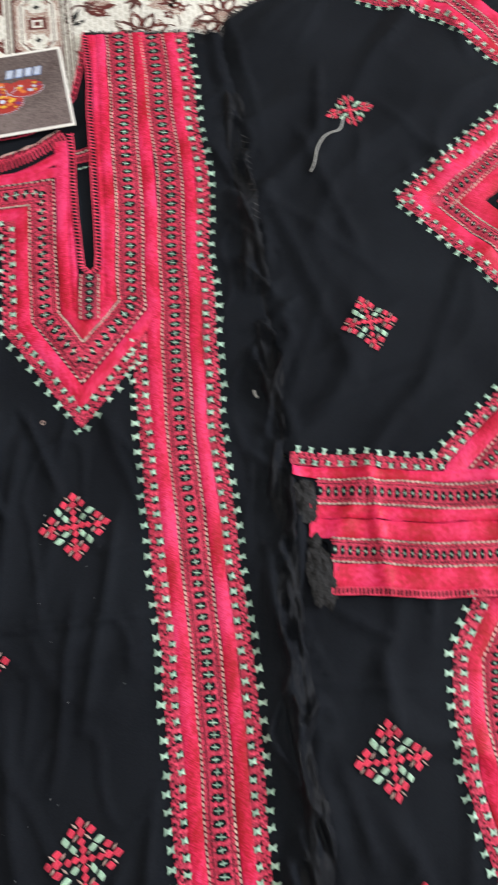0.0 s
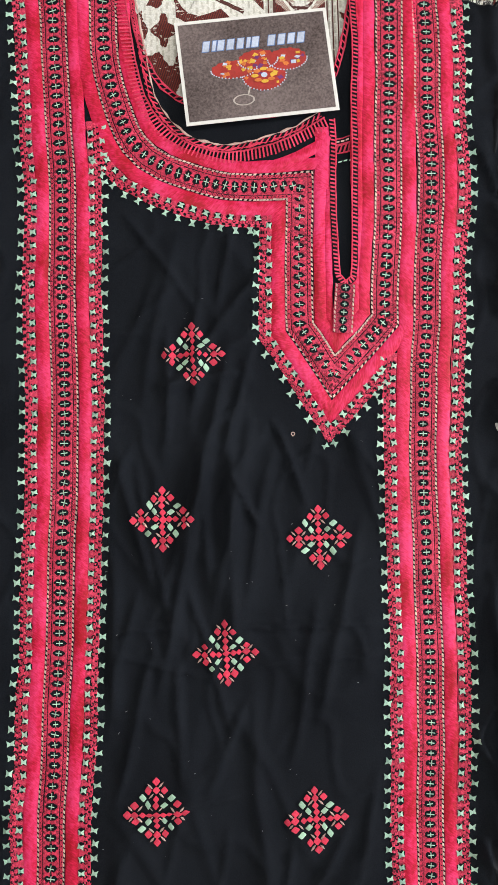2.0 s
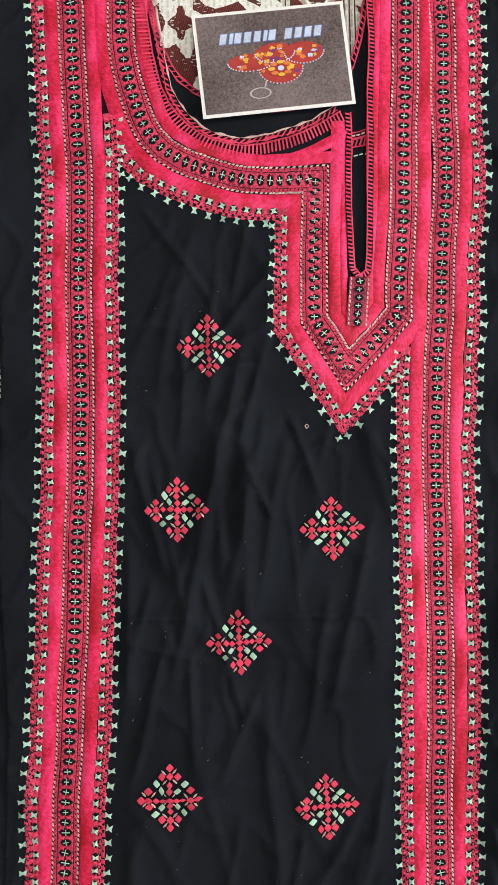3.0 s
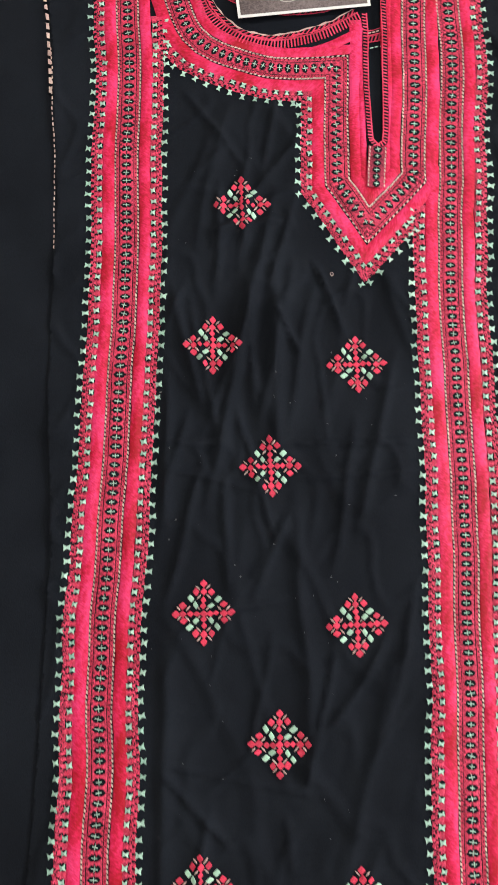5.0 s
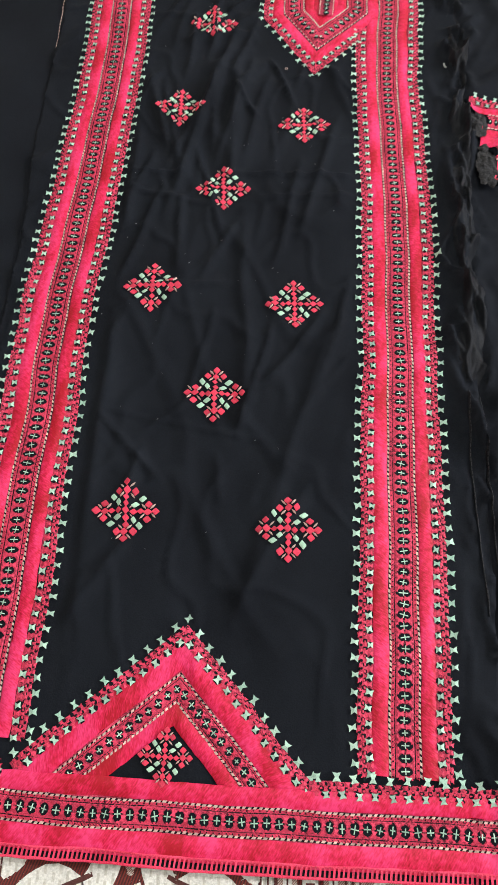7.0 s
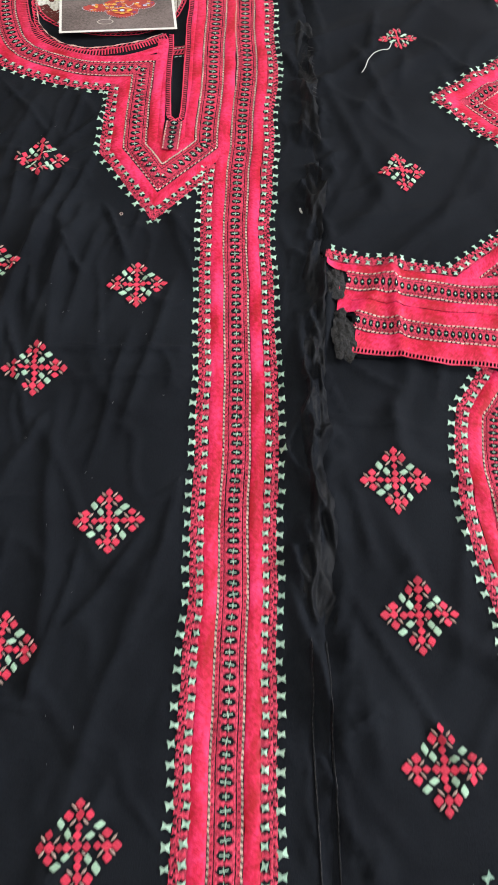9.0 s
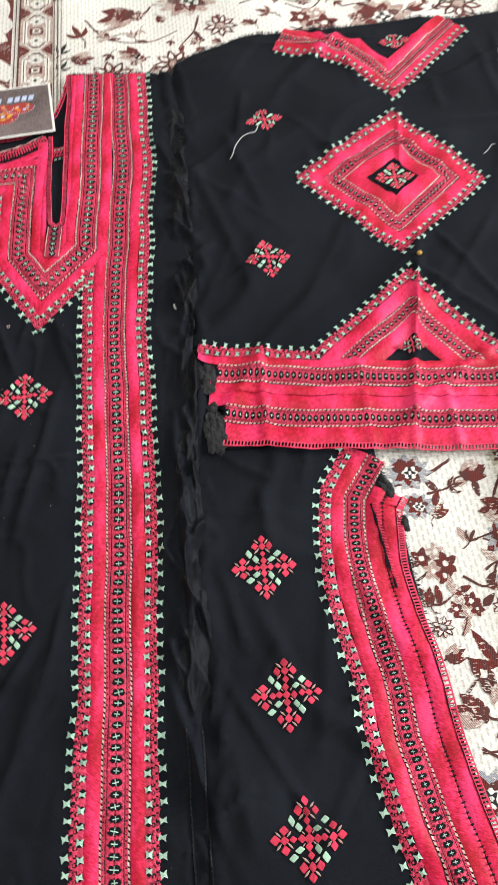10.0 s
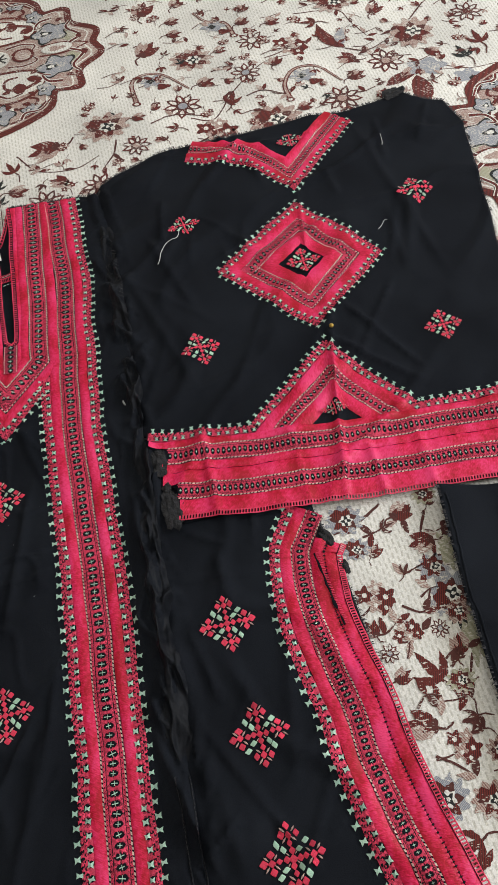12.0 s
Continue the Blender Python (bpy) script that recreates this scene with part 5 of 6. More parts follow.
# hem with its chevron
hem = [(-0.398, -0.628), (-0.29, -0.620), (-0.06, -0.600), (0.086, -0.583)]
hem_h = raised(kurta_h, 0.0014)
hem_rb = Ribbon(hem, hem_h)
edge_rows(kurta, hem_rb, 0.012, 1, 0.0, 0.095)
edge_rows(kurta, hem_rb, 0.012, 1, 0.335, hem_rb.length)
band("hem_band", hem, hem_h, kurta, [("solid", -0.012, 0.002), ("centre", -0.034, -0.012), ("solid", -0.050, -0.034), ("blanket", -0.052, 0.008)], "crimson hem band with blanket-stitched edge")
chev = [(-0.300, -0.612), (-0.180, -0.484), (-0.058, -0.592)]
band("chevron_band", chev, kurta_h, kurta, [("edge", 0.000, 1), ("solid", -0.030, -0.0115), ("centre", -0.048, -0.030), ("solid", -0.060, -0.048)], "crimson chevron above the hem")
cross_motif(kurta, -0.178, -0.592, 0.044, 5, raised(kurta_h, 0.003))

# ---- sleeve ----
SLEEVE_EDGE = [(-0.046, 0.620), (-0.034, 0.56), (-0.014, 0.436), (-0.002, 0.29), (0.012, 0.170), (0.028, 0.166), (0.033, 0.145), (0.047, 0.136), (0.045, 0.095), (0.062, 0.086), (0.066, 0.040), (0.141, 0.047), (0.254, 0.046), (0.323, 0.056), (0.415, 0.046), (0.56, 0.05), (0.555, 0.2), (0.546, 0.4), (0.562, 0.6), (0.566, 0.69),
               (0.549, 0.745), (0.50, 0.762), (0.478, 0.786), (0.45, 0.770), (0.39, 0.750), (0.25, 0.736), (0.111, 0.713), (0.06, 0.70), (0.0, 0.668), (-0.026, 0.645)]
sleeve = new("sleeve", cdt_sheet(SLEEVE_EDGE, sleeve_h, 0.0045, 0.003, seed=2).mesh("sleeve", [BLACK]))
tagged(sleeve, "black cotton sleeve piece with crimson diamonds and cuff, laid flat", "sleeve")
cuff_line = [(0.029, 0.163), (0.158, 0.157), (0.31, 0.158), (0.385, 0.161), (0.555, 0.165)]
cuff_h = raised(sleeve_h, 0.0014)
cuff = Ribbon(cuff_line, cuff_h)
edge_rows(sleeve, cuff, 0.006, 1, 0.002, 0.136, 0.9)
edge_rows(sleeve, cuff, 0.006, 1, 0.346, cuff.length, 0.9)
band("cuff_band", cuff_line, cuff_h, sleeve, [("solid", -0.018, -0.008)], "crimson upper strip of the cuff", s0=0.002)
band("cuff_band", cuff_line, cuff_h, sleeve, [("solid", -0.0535, -0.042), ("solid", -0.070, -0.0545), ("centre", -0.042, -0.018, 0.72, 0.026)], "crimson cuff band with a diamond row", s0=0.019)
band("cuff_band", cuff_line, cuff_h, sleeve, [("solid", -0.112, -0.092), ("centre", -0.092, -0.070, 0.72), ("blanket", -0.115, 0.006)], "crimson lower cuff band with blanket-stitched edge", s0=0.038)
chev = [(0.157, 0.160), (0.273, 0.277), (0.379, 0.162)]
band("chevron_band", chev, sleeve_h, sleeve, [("edge", 0.002, 1, 0.9), ("solid", -0.028, -0.012), ("centre", -0.046, -0.028, 0.72), ("solid", -0.0635, -0.046)], "crimson chevron above the cuff")
cross_motif(sleeve, 0.269, 0.168, 0.038, 5, raised(sleeve_h, 0.0042), 0.55)
dia = [(0.138, 0.428), (0.268, 0.295), (0.388, 0.428), (0.273, 0.553)]
band("diamond_band", dia, sleeve_h, sleeve, [("edge", -0.000, -1, 0.9), ("solid", 0.010, 0.027), ("centre", 0.027, 0.047, 0.72), ("solid", 0.047, 0.0655)], "crimson diamond of nested bands", closed=True)
cross_motif(sleeve, 0.268, 0.426, 0.050, 5, raised(sleeve_h, 0.0024))
top = [(0.112, 0.678), (0.140, 0.668), (0.165, 0.664), (0.185, 0.658), (0.205, 0.650), (0.276, 0.574), (0.392, 0.722)]
band("chevron_band", top, sleeve_h, sleeve, [("edge", -0.002, -1, 0.9), ("solid", 0.008, 0.020), ("centre", 0.020, 0.037, 0.72), ("solid", 0.037, 0.050)], "crimson half diamond at the cut edge")
cross_motif(sleeve, 0.285, 0.690, 0.046, 10, raised(sleeve_h, 0.0022), 0.62)
for x, y, size, turn, sq in ((0.101, 0.529, 0.054, 20, 0.62), (0.108, 0.291, 0.055, 14, 1.0), (0.455, 0.540, 0.058, 5, 1.0), (0.434, 0.277, 0.052, 5, 1.0)):
    cross_motif(sleeve, x, y, size, turn, raised(sleeve_h, 0.0008), sq)

# ---- trouser legs ----
LEG_EDGE = [(0.010, 0.17), (0.022, 0.06), (0.030, -0.058), (0.040, -0.17), (0.048, -0.367), (0.056, -0.46), (0.068, -0.53), (0.078, -0.588), (0.25, -0.575), (0.385, -0.570), (0.355, -0.47), (0.309, -0.355), (0.293, -0.282), (0.273, -0.211), (0.256, -0.116), (0.242, -0.037), (0.221, 0.035), (0.215, 0.10)]
leg = new("trouser_leg", cdt_sheet(LEG_EDGE, leg_h, 0.0045, seed=3).mesh("trouser_leg", [BLACK]))
tagged(leg, "black cotton trouser leg piece with a curved crimson band", "trouser leg", "trouser legs")
leg_line = [(0.200, 0.042)] + smooth_line([(0.174, -0.006), (0.173, -0.069), (0.188, -0.146), (0.203, -0.2), (0.217, -0.27), (0.250, -0.37), (0.30, -0.50)])
band("side_band", leg_line, leg_h, leg, [("edge", -0.014, -1), ("solid", 0.001, 0.014), ("centre", 0.014, 0.036, 0.72)], "curved crimson band with mint picot edge")
band("side_band", leg_line, leg_h, leg, [("solid", 0.036, 0.051), ("gap", 0.0512), ("solid", 0.052, 0.065), ("dark", 0.0648, 0.0658), ("blanket", 0.0685, 0.006)], "crimson outer strips of the band", s0=0.034)
g = Geo()
slot = Ribbon(smooth_line([(0.214, -0.020), (0.219, -0.045), (0.226, -0.075), (0.234, -0.105)], 0.004), leg_h)
strip(g, slot, -0.0014, 0.0012, 0.0030, 0.0003, wobble=0.0020)
slot_ob = part("seam_line", g, BLACK, leg, "dark gaping seam between the strips")
g = Geo()
dashes(g, slot, 0.0030, 0.0030, 0.0014, 0.0034, 0.0034, 0, 0.3)
part("blanket_stitch", g, RED2, slot_ob, "red stitches beside the open seam", "stuff")
for x, y in ((0.107, -0.087), (0.129, -0.204), (0.147, -0.317)):
    cross_motif(leg, x, y, 0.064, 6, raised(leg_h, 0.0008))
chev = [(0.100, -0.53), (0.099, -0.464), (0.175, -0.387), (0.262, -0.47)]
band("chevron_band", chev, leg_h, leg, [("edge", 0.002, 1), ("solid", -0.030, -0.0095), ("centre", -0.050, -0.030), ("solid", -0.066, -0.050)], "crimson chevron above the hem")
band("hem_band", [(0.090, -0.514), (0.36, -0.50)], raised(leg_h, 0.0014), leg, [("solid", -0.024, 0.002), ("centre", -0.046, -0.024), ("solid", -0.064, -0.046), ("blanket", -0.067, 0.007)], "crimson hem band")
cross_motif(leg, 0.172, -0.488, 0.04, 6, raised(leg_h, 0.002), 0.7)

LEG2_EDGE = [(0.367, 0.041), (0.366, -0.096), (0.372, -0.21), (0.385, -0.40), (0.40, -0.57), (0.60, -0.56), (0.59, -0.2), (0.56, 0.036)]


def leg2_h(x, y):
    """The other leg lies in a loose fold, its free edge standing clear of the carpet."""
    e = 0.367 + 0.06 * max(0.0, -0.05 - y)
    return leg_h(x, y) + 0.015 * (1 - ease(e - 0.004, e + 0.070, x)) * ease(-0.60, -0.50, y)


leg2 = new("trouser_leg", cdt_sheet(LEG2_EDGE, leg2_h, 0.006, seed=4).mesh("trouser_leg", [BLACK]))
tagged(leg2, "plain black cotton trouser leg piece on the carpet", "trouser leg", "trouser legs")

# ---- back of the tunic, seen in the neck and slit ----
def back_h(x, y):
    return -0.0012 + 0.0008 * noise.noise(Vector((x * 14, y * 14, 8.0)))


BACK_TOP = smooth_line([(-0.386, 0.612), (-0.381, 0.582), (-0.373, 0.555), (-0.357, 0.529), (-0.331, 0.509), (-0.280, 0.498), (-0.225, 0.508), (-0.192, 0.535), (-0.183, 0.562), (-0.179, 0.590), (-0.176, 0.632)])
back = cdt_sheet([(-0.425, 0.615), (-0.40, 0.36), (-0.13, 0.33), (-0.135, 0.53), (-0.14, 0.632)] + BACK_TOP[::-1], back_h, 0.008, 0.0005, seed=6)
part("back_panel", back, BLACK, kurta, "black inside of the tunic back")
line = Ribbon(BACK_TOP, back_h)
g = Geo()
under_neck = Ribbon([tuple(neck.xy(s, 0.0)) for s in neck.cum], back_h)
strip(g, under_neck, 0.0120, 0.0135, 0.0014, 0.0004, wobble=0.0022)
part("neck_cord", g, CREAM, kurta, "cream thread along the back neckline")
g = Geo()
strip(g, under_neck, 0.0072, 0.0086, 0.0014, 0.0003, wobble=0.0022)
dashes(g, under_neck, 0.0088, 0.0062, 0.0022, 0.0050, 0.0018, 0, 0.6)
strip(g, line, -0.0045, -0.0030, 0.0012, 0.0003, wobble=0.0008)
strip(g, line, 0.0000, 0.0016, 0.0012, 0.0003, wobble=0.0008)
dashes(g, line, -0.0015, 0.0062, 0.0017, 0.0050, 0.0016, 0, 0.4)
part("neck_stitch", g, RED2, kurta, "loose red stitches along the back neckline")

# the back's neckline, passing behind the slit
behind = Ribbon([(-0.184, 0.470), (-0.166, 0.476), (-0.147, 0.486)], back_h)
g = Geo()
for v in (-0.0040, 0.0040, 0.0100):
    strip(g, behind, v - 0.0008, v + 0.0008, 0.0012, 0.0004, wobble=0.0012)
dashes(g, behind, 0.0000, 0.0040, 0.0018, 0.0075, 0.0016, 0, 0.3)
part("neck_stitch", g, RED2, kurta, "red stitches of the back neckline behind the slit")
g = Geo()
dashes(g, behind, 0.0068, 0.0046, 0.0034, 0.0014, 0.0018, 0, 0.2)
part("neck_cord", g, CREAM, kurta, "cream stitches behind the slit")
g = Geo()
tack = Ribbon([(-0.173, 0.459), (-0.153, 0.466)], lambda x, y: 0.003)
dashes(g, tack, 0.0, 0.0045, 0.0034, 0.0012, 0.0004, 0, 0.4)
part("tack_stitch", g, MINT, kurta, "mint tacking stitches across the slit")

# ---- side panel beyond the left seam ----
def side_h(x, y):
    return -0.0005 + 0.0016 * noise.noise(Vector((x * 9, y * 7, 15.0))) + 0.0008 * noise.noise(Vector((x * 26, y * 20, 1.0)))


SEAM = [(-0.563, 0.604), (-0.523, 0.44), (-0.487, 0.25), (-0.466, 0.05), (-0.437, -0.11), (-0.420, -0.30), (-0.405, -0.50), (-0.395, -0.655)]
SIDE_EDGE = [(x + 0.02, y) for x, y in SEAM] + [(-0.55, -0.66), (-0.60, -0.3), (-0.63, 0.0), (-0.66, 0.3), (-0.68, 0.585), (-0.60, 0.600)]
SIDE_EDGE = SIDE_EDGE[::-1]
area = sum(a[0] * b[1] - b[0] * a[1] for a, b in zip(SIDE_EDGE, SIDE_EDGE[1:] + SIDE_EDGE[:1]))
side = new("side_panel", cdt_sheet(SIDE_EDGE if area > 0 else SIDE_EDGE[::-1], side_h, 0.010, seed=7).mesh("side_panel", [BLACK]))
tagged(side, "plain black cotton side panel beside the tunic", "cloth")
seam = Ribbon(smooth_line([(-0.545, 0.52), (-0.521, 0.43), (-0.503, 0.335), (-0.489, 0.25), (-0.480, 0.19)]), lambda x, y: max(side_h(x, y), kurta_h(x, y)))
g = Geo()
dashes(g, seam, 0.0, 0.006, 0.0034, 0.0013, 0.0016, 0, 0.1, 0.10)
dashes(g, seam, -0.002, 0.011, 0.007, 0.0034, 0.0016, 0, 0.2, 0.0, 0.16)
part("seam_thread", g, CREAM, side, "cream stitches showing in the seam")

# ---- frayed edges ----
FRAY = vary(material("frayed_thread", (0.02, 0.02, 0.022), 0.9), (0.008, 0.008, 0.009), (0.05, 0.05, 0.055), 400, 30, 0.2, 0.0005)


def fringe(parent, pts, height, length, count, seed, side=1, mat=None, label="frayed black threads at the cut edge"):
    """Loose threads along an edge: thin bent blades."""
    rnd = random.Random(seed)
    rb = Ribbon(pts, height)
    g = Geo()
    for _ in range(count):
        s, l, t = rnd.uniform(0, rb.length), length * rnd.uniform(0.3, 1.2), rnd.uniform(0.00025, 0.0006)
        k = rnd.uniform(-1, 1) * l
        v0 = -side * 0.002
        a, b, c = rb.at(s, v0, 0.0004), rb.at(min(rb.length, max(0, s + k * 0.4)), side * l * 0.5, 0.0008), rb.at(min(rb.length, max(0, s + k)), side * l, -0.0006)
        d = Vector((b[1] - a[1], a[0] - b[0], 0)).normalized() * t
        g.face([(a[0] - d.x, a[1] - d.y, a[2]), (a[0] + d.x, a[1] + d.y, a[2]), (b[0] + d.x, b[1] + d.y, b[2]), (b[0] - d.x, b[1] - d.y, b[2])])
        g.face([(b[0] - d.x, b[1] - d.y, b[2]), (b[0] + d.x, b[1] + d.y, b[2]), (c[0], c[1], c[2])])
    return part("frayed_edge", g, mat or FRAY, parent, label, "stuff")


fringe(sleeve, [(-0.034, 0.62), (-0.026, 0.645), (0.0, 0.668), (0.06, 0.70), (0.111, 0.713), (0.25, 0.736), (0.39, 0.750), (0.45, 0.770), (0.478, 0.786), (0.50, 0.762), (0.549, 0.745), (0.566, 0.69)], sleeve_h, 0.006, 700, 1)
fringe(sleeve, [(0.566, 0.69), (0.562, 0.6), (0.546, 0.4), (0.555, 0.2)], sleeve_h, 0.005, 250, 2)
fringe(kurta, [(-0.62, 0.597), (-0.563, 0.604), (-0.45, 0.613), (-0.396, 0.612)], kurta_h, 0.006, 200, 3)
fringe(kurta, [(-0.170, 0.630), (-0.062, 0.633), (-0.030, 0.625)], kurta_h, 0.004, 120, 4)
fringe(leg, [(0.221, 0.035), (0.242, -0.037), (0.256, -0.116), (0.273, -0.211), (0.293, -0.282), (0.309, -0.355)], leg_h, 0.004, 200, 5, 1)

fringe(leg2, [(0.385, -0.40), (0.372, -0.21), (0.366, -0.096), (0.367, 0.041)], leg2_h, 0.004, 220, 6, 1)
g = Geo()
strip(g, Ribbon([(0.367, 0.030), (0.366, -0.096), (0.372, -0.21), (0.385, -0.40), (0.40, -0.56)], leg2_h), 0.006, 0.0085, 0.0008, 0.0006, wobble=0.001)
part("seam_line", g, BLACK, leg2, "black sewn seam beside the cut edge")


def lace_tab(parent, x, y, rx, ry, turn, height, seed):
    """A gathered lump of black lace with a ragged rim."""
    g = Geo()
    n, rings = 40, 5
    c, s = math.cos(radians(turn)), math.sin(radians(turn))
    rows = []
    for j in range(rings + 1):
        row = []
        for i in range(n):
            a = 2 * math.pi * i / n
            f = j / rings
            rr = f * (1 + (0.30 * noise.noise(Vector((math.cos(a) * 2, math.sin(a) * 2, seed))) + 0.07 * (i % 2)) * f)
            px, py = rx * rr * math.cos(a), ry * rr * math.sin(a)
            wx, wy = x + px * c - py * s, y + px * s + py * c
            z = height(wx, wy) + 0.0012 + 0.0022 * (1 - f * f) + 0.0030 * noise.noise(Vector((wx * 160, wy * 160, seed)))
            row.append((wx, wy, z))
        rows.append(row)
    for a, b in zip(rows, rows[1:]):
        for i in range(n):
            k = (i + 1) % n
            g.face([a[i], b[i], b[k], a[k]])
    return part("lace_tab", g, LACE, parent, "ragged black lace tab")


lace_tab(sleeve, 0.043, 0.122, 0.0105, 0.019, 8, lambda x, y: 0.0075, 1)
lace_tab(sleeve, 0.050, 0.088, 0.006, 0.008, 8, lambda x, y: 0.005, 6)
lace_tab(sleeve, 0.056, 0.058, 0.0125, 0.026, 8, lambda x, y: 0.006, 2)
lace_tab(leg, 0.231, -0.002, 0.006, 0.013, 30, leg_h, 3)
lace_tab(leg, 0.246, -0.040, 0.004, 0.010, 10, leg_h, 4)
lace_tab(sleeve, 0.474, 0.780, 0.020, 0.014, 10, sleeve_h, 5)

# basting threads in the seam
g = Geo()
rb = Ribbon([(seam_x(y) + 0.004, y) for y in (0.50, 0.45, 0.42, 0.40)], sleeve_h)
dashes(g, rb, 0.0, 0.007, 0.0012, 0.007, 0.0050, 0, 0.5)
part("seam_thread", g, FRAY, kurta, "grey basting threads in the seam")


# crumpled seam allowance rolled up along the tunic's free edge
# cotton kept darker than the tunic's, to carry the cleft's shade in colour
SEAM_BLACK = vary(material("shaded_seam_cotton", (0.006, 0.007, 0.009), 0.6), (0.0028, 0.0034, 0.0050), (0.0085, 0.0102, 0.0140), 500, 40, 0.5, 0.0006)
SEAM_BLACK.node_tree.nodes["Principled BSDF"].inputs["Specular IOR Level"].default_value = 0.13


def seam_roll(y0, y1, off, width, tall, seed):
    g = Geo()
    rows, n = [], int((y1 - y0) / 0.0022)
    for i in range(n + 1):
        y = y0 + (y1 - y0) * i / n
        fade = min(1.0, i / 8, (n - i) / 8)
        wv = 0.004 * noise.noise(Vector((y * 16, seed, 0.5))) + 0.002 * noise.noise(Vector((y * 55, seed, 1.5)))
        wd = width * (0.8 + 0.4 * noise.noise(Vector((y * 24, seed, 3.5))))
        row = []
        for k in range(25):
            f = k / 12 - 1
            x = seam_x(y) + off + wv + wd * f
            n1 = abs(noise.noise(Vector((x * 52 + y * 9, y * 11, seed))))
            n2 = abs(noise.noise(Vector((x * 150 - y * 25, y * 34, seed + 5))))
            z = tall * fade * (1 - f * f) * (max(0.0, 1 - n1 * 3.2) + 0.22 * max(0.0, 1 - n2 * 3.0))
            row.append(((x, y, max(kurta_h(x, y), sleeve_h(x, y) if y > 0.1 else leg_h(x, y)) - 0.0014 * f * f * f * f - 0.0008 + z), (x, y)))
        rows.append(row)
    g.grid(rows)
    return part("seam_allowance", g, SEAM_BLACK, kurta, "crumpled black seam allowance with cleft shade in its colour")


seam_roll(-0.22, 0.56, -0.004, 0.0150, 0.0056, 4.2)

# stitched fold beside the tunic's lower edge
for off in (0.0, -0.013):
    line = Ribbon(smooth_line([(0.054 + off, -0.235), (0.061 + off, -0.29), (0.070 + off, -0.36), (0.080 + off, -0.445)]), lambda x, y: max(kurta_h(x, y), leg_h(x, y)))
    g = Geo()
    strip(g, line, -0.0009, 0.0009, 0.0010, 0.0010, wobble=0.0008)
    fold = part("stitched_fold", g, SEAM_BLACK, kurta, "narrow stitched fold of black cotton")
    g = Geo()
    dashes(g, line, 0.0, 0.0046, 0.0030, 0.0005, 0.0023, 0, 0.0)
    part("seam_thread", g, FRAY, fold, "grey running stitches", "stuff")

# ---- loose threads and specks ----
def thread(pts, height, radius, mat, label, name="loose_thread"):
    line = smooth_line(pts, 0.003)
    g = Geo()
    rows = []
    for i, (x, y) in enumerate(line):
        a, b = line[max(0, i - 1)], line[min(len(line) - 1, i + 1)]
        d = Vector((b[0] - a[0], b[1] - a[1])).normalized()
        z = height(x, y) + radius + 0.0006
        rows.append([(x - d.y * radius * math.cos(t), y + d.x * radius * math.cos(t), z + radius * math.sin(t)) for t in (0, 1.57, 3.14, 4.71)])
    for a, b in zip(rows, rows[1:]):
        for k in range(4):
            g.face([a[k], b[k], b[(k + 1) % 4], a[(k + 1) % 4]])
    ob = new(name, g.mesh(name, [mat]))
    return tagged(ob, label, "thread")


COTTON = vary(material("grey_cotton_thread", (0.45, 0.46, 0.45), 0.8), (0.34, 0.35, 0.34), (0.55, 0.56, 0.55), 900, 30, 0.2, 0.0003)
thread([(0.094, 0.520), (0.089, 0.505), (0.074, 0.497), (0.066, 0.482), (0.062, 0.462), (0.058, 0.455)], sleeve_h, 0.0007, COTTON, "loose grey cotton thread hanging on the sleeve")
thread([(0.386, 0.470), (0.392, 0.476), (0.398, 0.486), (0.402, 0.485)], sleeve_h, 0.0006, COTTON, "short curl of grey thread on the sleeve")
thread([(0.428, 0.650), (0.430, 0.660), (0.429, 0.672)], sleeve_h, 0.0006, COTTON, "short grey thread on the sleeve")
thread([(-0.1915, 0.1965), (-0.1895, 0.1945), (-0.188, 0.1970), (-0.1900, 0.1983), (-0.1915, 0.1965)], kurta_h, 0.0004, CREAM, "tiny loop of cream thread on the tunic")
thread([(0.000, 0.226), (0.001, 0.222), (0.003, 0.219)], kurta_h, 0.0012, COTTON, "grey knot of thread on the tunic edge")
thread([(-0.010, 0.405), (-0.006, 0.407), (-0.002, 0.406)], kurta_h, 0.0006, COTTON, "short grey thread on the tunic edge")
GOLD = vary(material("gold_bead", (0.5, 0.33, 0.06), 0.35, 0.6), (0.38, 0.24, 0.04), (0.6, 0.42, 0.1), 300, 40, 0.1, 0.0003)
bm = bmesh.new()
bmesh.ops.create_uvsphere(bm, u_segments=14, v_segments=10, radius=0.0032)
me = bpy.data.meshes.new("bead")
bm.to_mesh(me)
bm.free()
me.materials.append(GOLD)
bead = new("bead", me)
bead.matrix_world = Matrix.Translation((0.286, 0.293, sleeve_h(0.286, 0.293) + 0.0028)) @ Matrix.Diagonal((1, 1, 0.85, 1))
tagged(bead, "small yellow bead lying on the sleeve", "bead")

# lint on the black cloth
g = Geo()
rnd = random.Random(12)
for _ in range(80):
    x, y = rnd.uniform(-0.36, -0.10), rnd.uniform(-0.45, 0.36)
    a, l = rnd.uniform(0, 6.28), rnd.uniform(0.0004, 0.0014)
    z = kurta_h(x, y) + 0.0007
    dx, dy, t = math.cos(a) * l, math.sin(a) * l, 0.00014
    g.face([(x - dx, y - dy, z), (x + t, y - t, z), (x + dx, y + dy, z), (x - t, y + t, z)])
part("lint", g, COTTON, kurta, "specks of pale lint", "stuff")

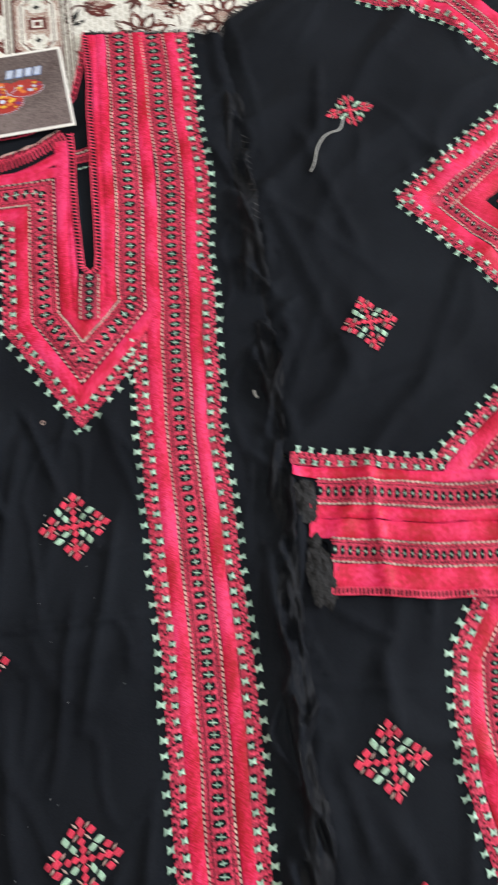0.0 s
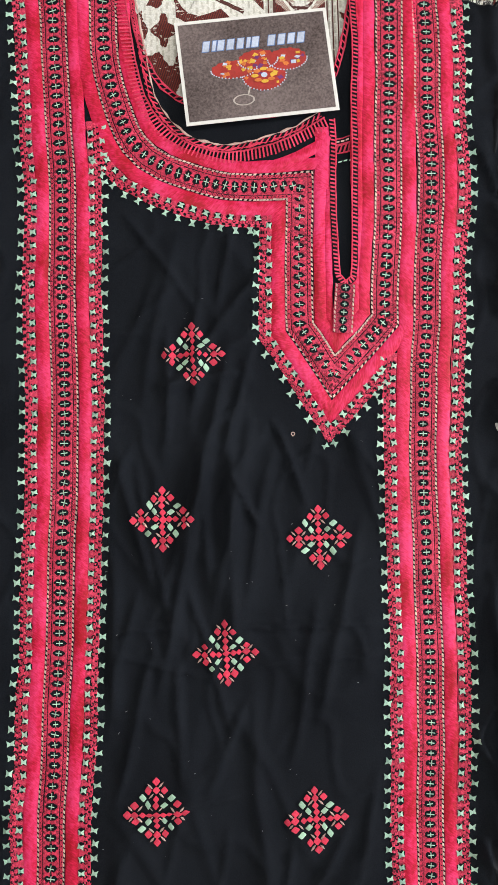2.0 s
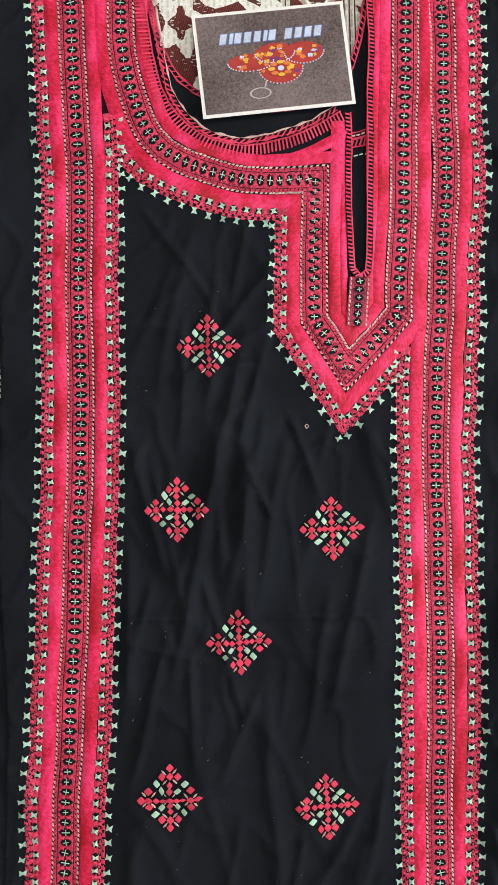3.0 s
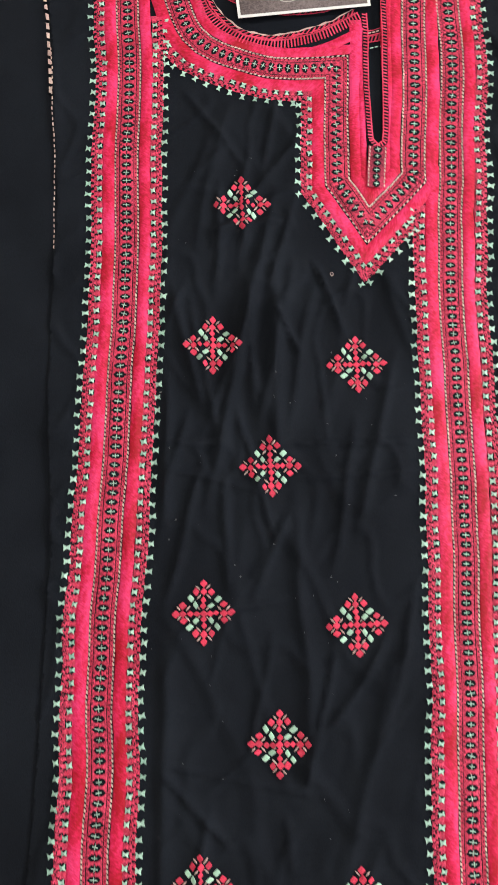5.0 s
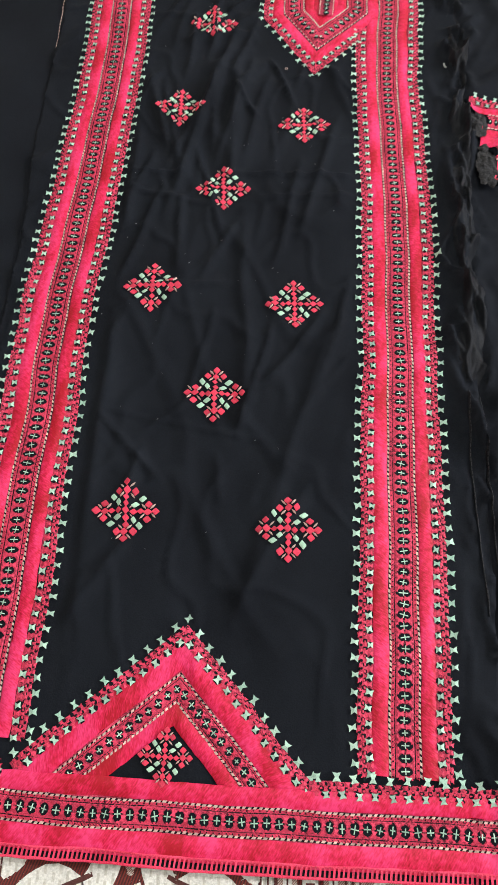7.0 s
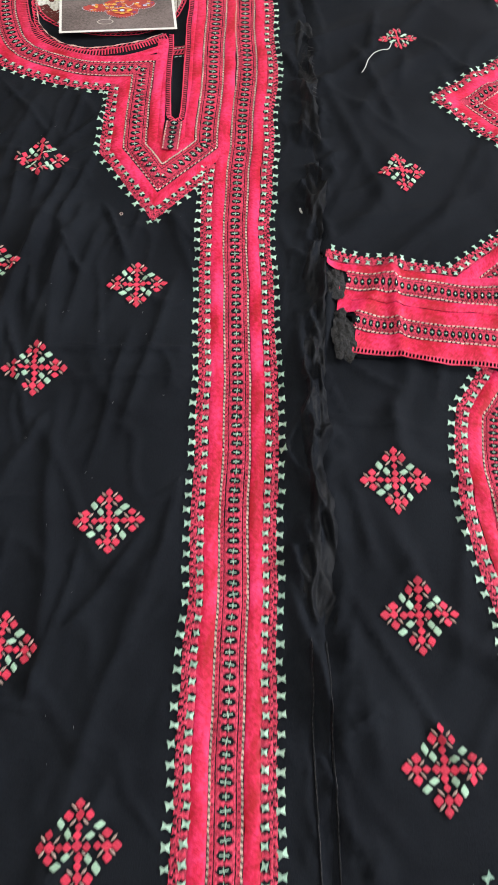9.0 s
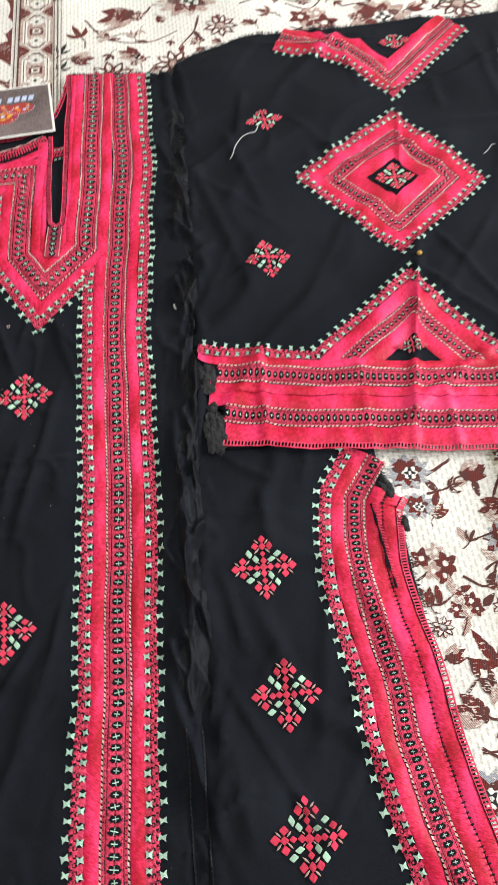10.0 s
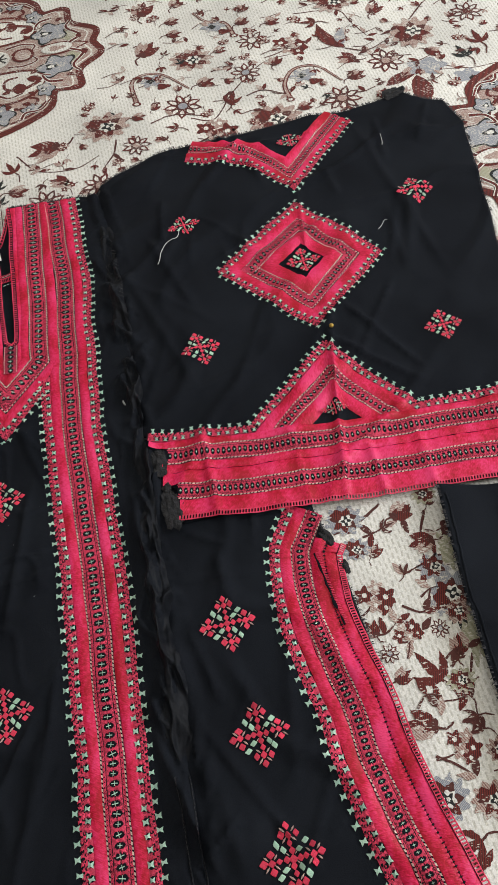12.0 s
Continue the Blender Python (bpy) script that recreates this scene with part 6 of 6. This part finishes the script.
# ---- printed card in the neck opening ----
PAPER = vary(material("card_paper", (0.75, 0.75, 0.73), 0.45), (0.70, 0.70, 0.68), (0.80, 0.80, 0.78), 200, 20, 0.05, 0.0002)
# paler clouds put the card's glossy glare into the print colour
PRINT = vary(material("brown_print_with_glare", (0.055, 0.034, 0.032), 0.3), (0.040, 0.026, 0.026), (0.200, 0.158, 0.158), 500, 11, 0.05, 0.0002)


def ink(name, colour):
    return vary(material(name, colour, 0.38), tuple(v * 0.8 for v in colour), tuple(min(1, v * 1.15) for v in colour), 500, 60, 0.05, 0.0002)


PALE, BLUE, ORANGE, CRIMSON, YELLOW, VIOLET, SILVER = (ink("ink_" + n, c) for n, c in (("white", (0.50, 0.57, 0.72)), ("blue", (0.12, 0.22, 0.5)), ("orange", (0.65, 0.18, 0.04)), ("crimson", (0.38, 0.03, 0.025)), ("yellow", (0.7, 0.42, 0.05)), ("violet", (0.16, 0.03, 0.16)), ("silver", (0.5, 0.45, 0.42))))
W, D = 0.1465, 0.103
g = Geo()
box(g, -W / 2, W / 2, -D / 2, D / 2, 0, 0.0006)
card = new("card", g.mesh("card", [PAPER], False))
card.matrix_world = pose(-0.259, 0.542, 0.0065, -2.0, 0.5, 12.8)
tagged(card, "glossy dark brown printed card with a white border", "card")


def on_card(name, geo, mats, label):
    ob = part(name, geo, mats, card, label)
    for p in ob.data.polygons:
        p.use_smooth = False
    return ob


g = Geo()
e = 0.0032
g.face([(-W / 2 + e, -D / 2 + e, 0.0008), (W / 2 - e, -D / 2 + e, 0.0008), (W / 2 - e, D / 2 - e, 0.0008), (-W / 2 + e, D / 2 - e, 0.0008)])
on_card("print", g, PRINT, "dark brown printed field with painted glare")
# the brand line: one slanted bar for each letter
rnd = random.Random(5)
x = -0.050
for i, wd in enumerate((0.0092, 0.0050, 0.0092, 0.0096, 0.0092, 0.0050, 0.0096, 0.0, 0.0096, 0.0096, 0.0092, 0.0096)):
    if wd:
        for mat, e2, z in ((BLUE, 0.0006, 0.0010), (PALE, 0.0, 0.0012)):
            g = Geo()
            y0, y1 = 0.0192 - e2, 0.0292 + e2
            q = (x - e2, x + wd * 0.66 + e2)
            g.face([(q[0], y0, z), (q[1], y0, z), (q[1] + 0.0025, y1, z), (q[0] + 0.0025, y1, z)])
            ob = on_card("letter_bar", g, mat, "pale blue slanted bar")
    x += (wd if wd else 0.006)


def disc(geo, x, y, rx, ry, z, mi, n=20, lobes=0, depth=0.15, turn=0.0):
    geo.face([(x + rx * (1 + depth * math.cos(lobes * 2 * math.pi * i / n)) * math.cos(2 * math.pi * i / n + turn), y + ry * (1 + depth * math.cos(lobes * 2 * math.pi * i / n)) * math.sin(2 * math.pi * i / n + turn), z) for i in range(n)], mi=mi)


g = Geo()
INKS = [CRIMSON, ORANGE, YELLOW, VIOLET, PALE, SILVER]
for px, py, rx, ry, zz in ((-0.022, -0.001, 0.022, 0.009, 0.0010), (0.030, 0.004, 0.019, 0.011, 0.0011), (0.002, 0.006, 0.019, 0.010, 0.0012), (0.006, -0.010, 0.021, 0.015, 0.0013)):
    disc(g, px, py, rx, ry, zz, 0, 28, 14, 0.05)
    for i in range(16):
        a, f = rnd.uniform(0, 6.28), rnd.uniform(0.2, 0.85)
        disc(g, px + rx * f * math.cos(a), py + ry * f * math.sin(a), rnd.uniform(0.0014, 0.0032), rnd.uniform(0.0012, 0.0024), zz + 0.00003 * (i + 1), rnd.choice((1, 1, 2, 2, 3, 4, 0)), 8, 4, 0.2, a)
    for i in range(20):
        a = math.pi * (1.0 + i / 19)
        disc(g, px + rx * math.cos(a), py + ry * math.sin(a), 0.0007, 0.0007, zz + 0.0006, 4, 6)
for i in range(8):
    a = i * math.pi / 4
    disc(g, 0.006 + 0.009 * math.cos(a), -0.010 + 0.0062 * math.sin(a), 0.0036, 0.0018, 0.0021, 1 if i % 2 else 2, 10, 0, 0, a)
disc(g, 0.006, -0.010, 0.0026, 0.0022, 0.0022, 4)
on_card("printed_picture", g, INKS, "printed picture of embroidered orange cushions")
g = Geo()
for i in range(28):
    a, b = 2 * math.pi * i / 28, 2 * math.pi * (i + 1) / 28
    g.face([(-0.016 + r * 0.0105 * math.cos(t), -0.032 + r * 0.0055 * math.sin(t), 0.0011) for r, t in ((1, a), (1, b), (0.84, b), (0.84, a))])
g.face([(-0.012, -0.027, 0.0012), (-0.0105, -0.027, 0.0012), (-0.007, -0.017, 0.0012), (-0.0085, -0.017, 0.0012)])
on_card("printed_ring", g, SILVER, "printed silver key ring")

# ---- floor tiles round the carpet ----
bm = bmesh.new()
bmesh.ops.create_cube(bm, size=1.0, matrix=Matrix.Diagonal((0.397, 0.397, 0.008, 1)))
bmesh.ops.bevel(bm, geom=[e for e in bm.edges if all(v.co.z > 0 for v in e.verts)], offset=0.002, segments=1, affect="EDGES")
tile_mesh = bpy.data.meshes.new("tile")
bm.to_mesh(tile_mesh)
bm.free()
tile_mesh.materials.append(TILE)
for i in range(13):
    for k in range(13):
        t = new("tile", tile_mesh)
        t.location = (-2.4 + 0.4 * i, -2.4 + 0.4 * k, FLOOR - 0.004)
        t.parent = floor
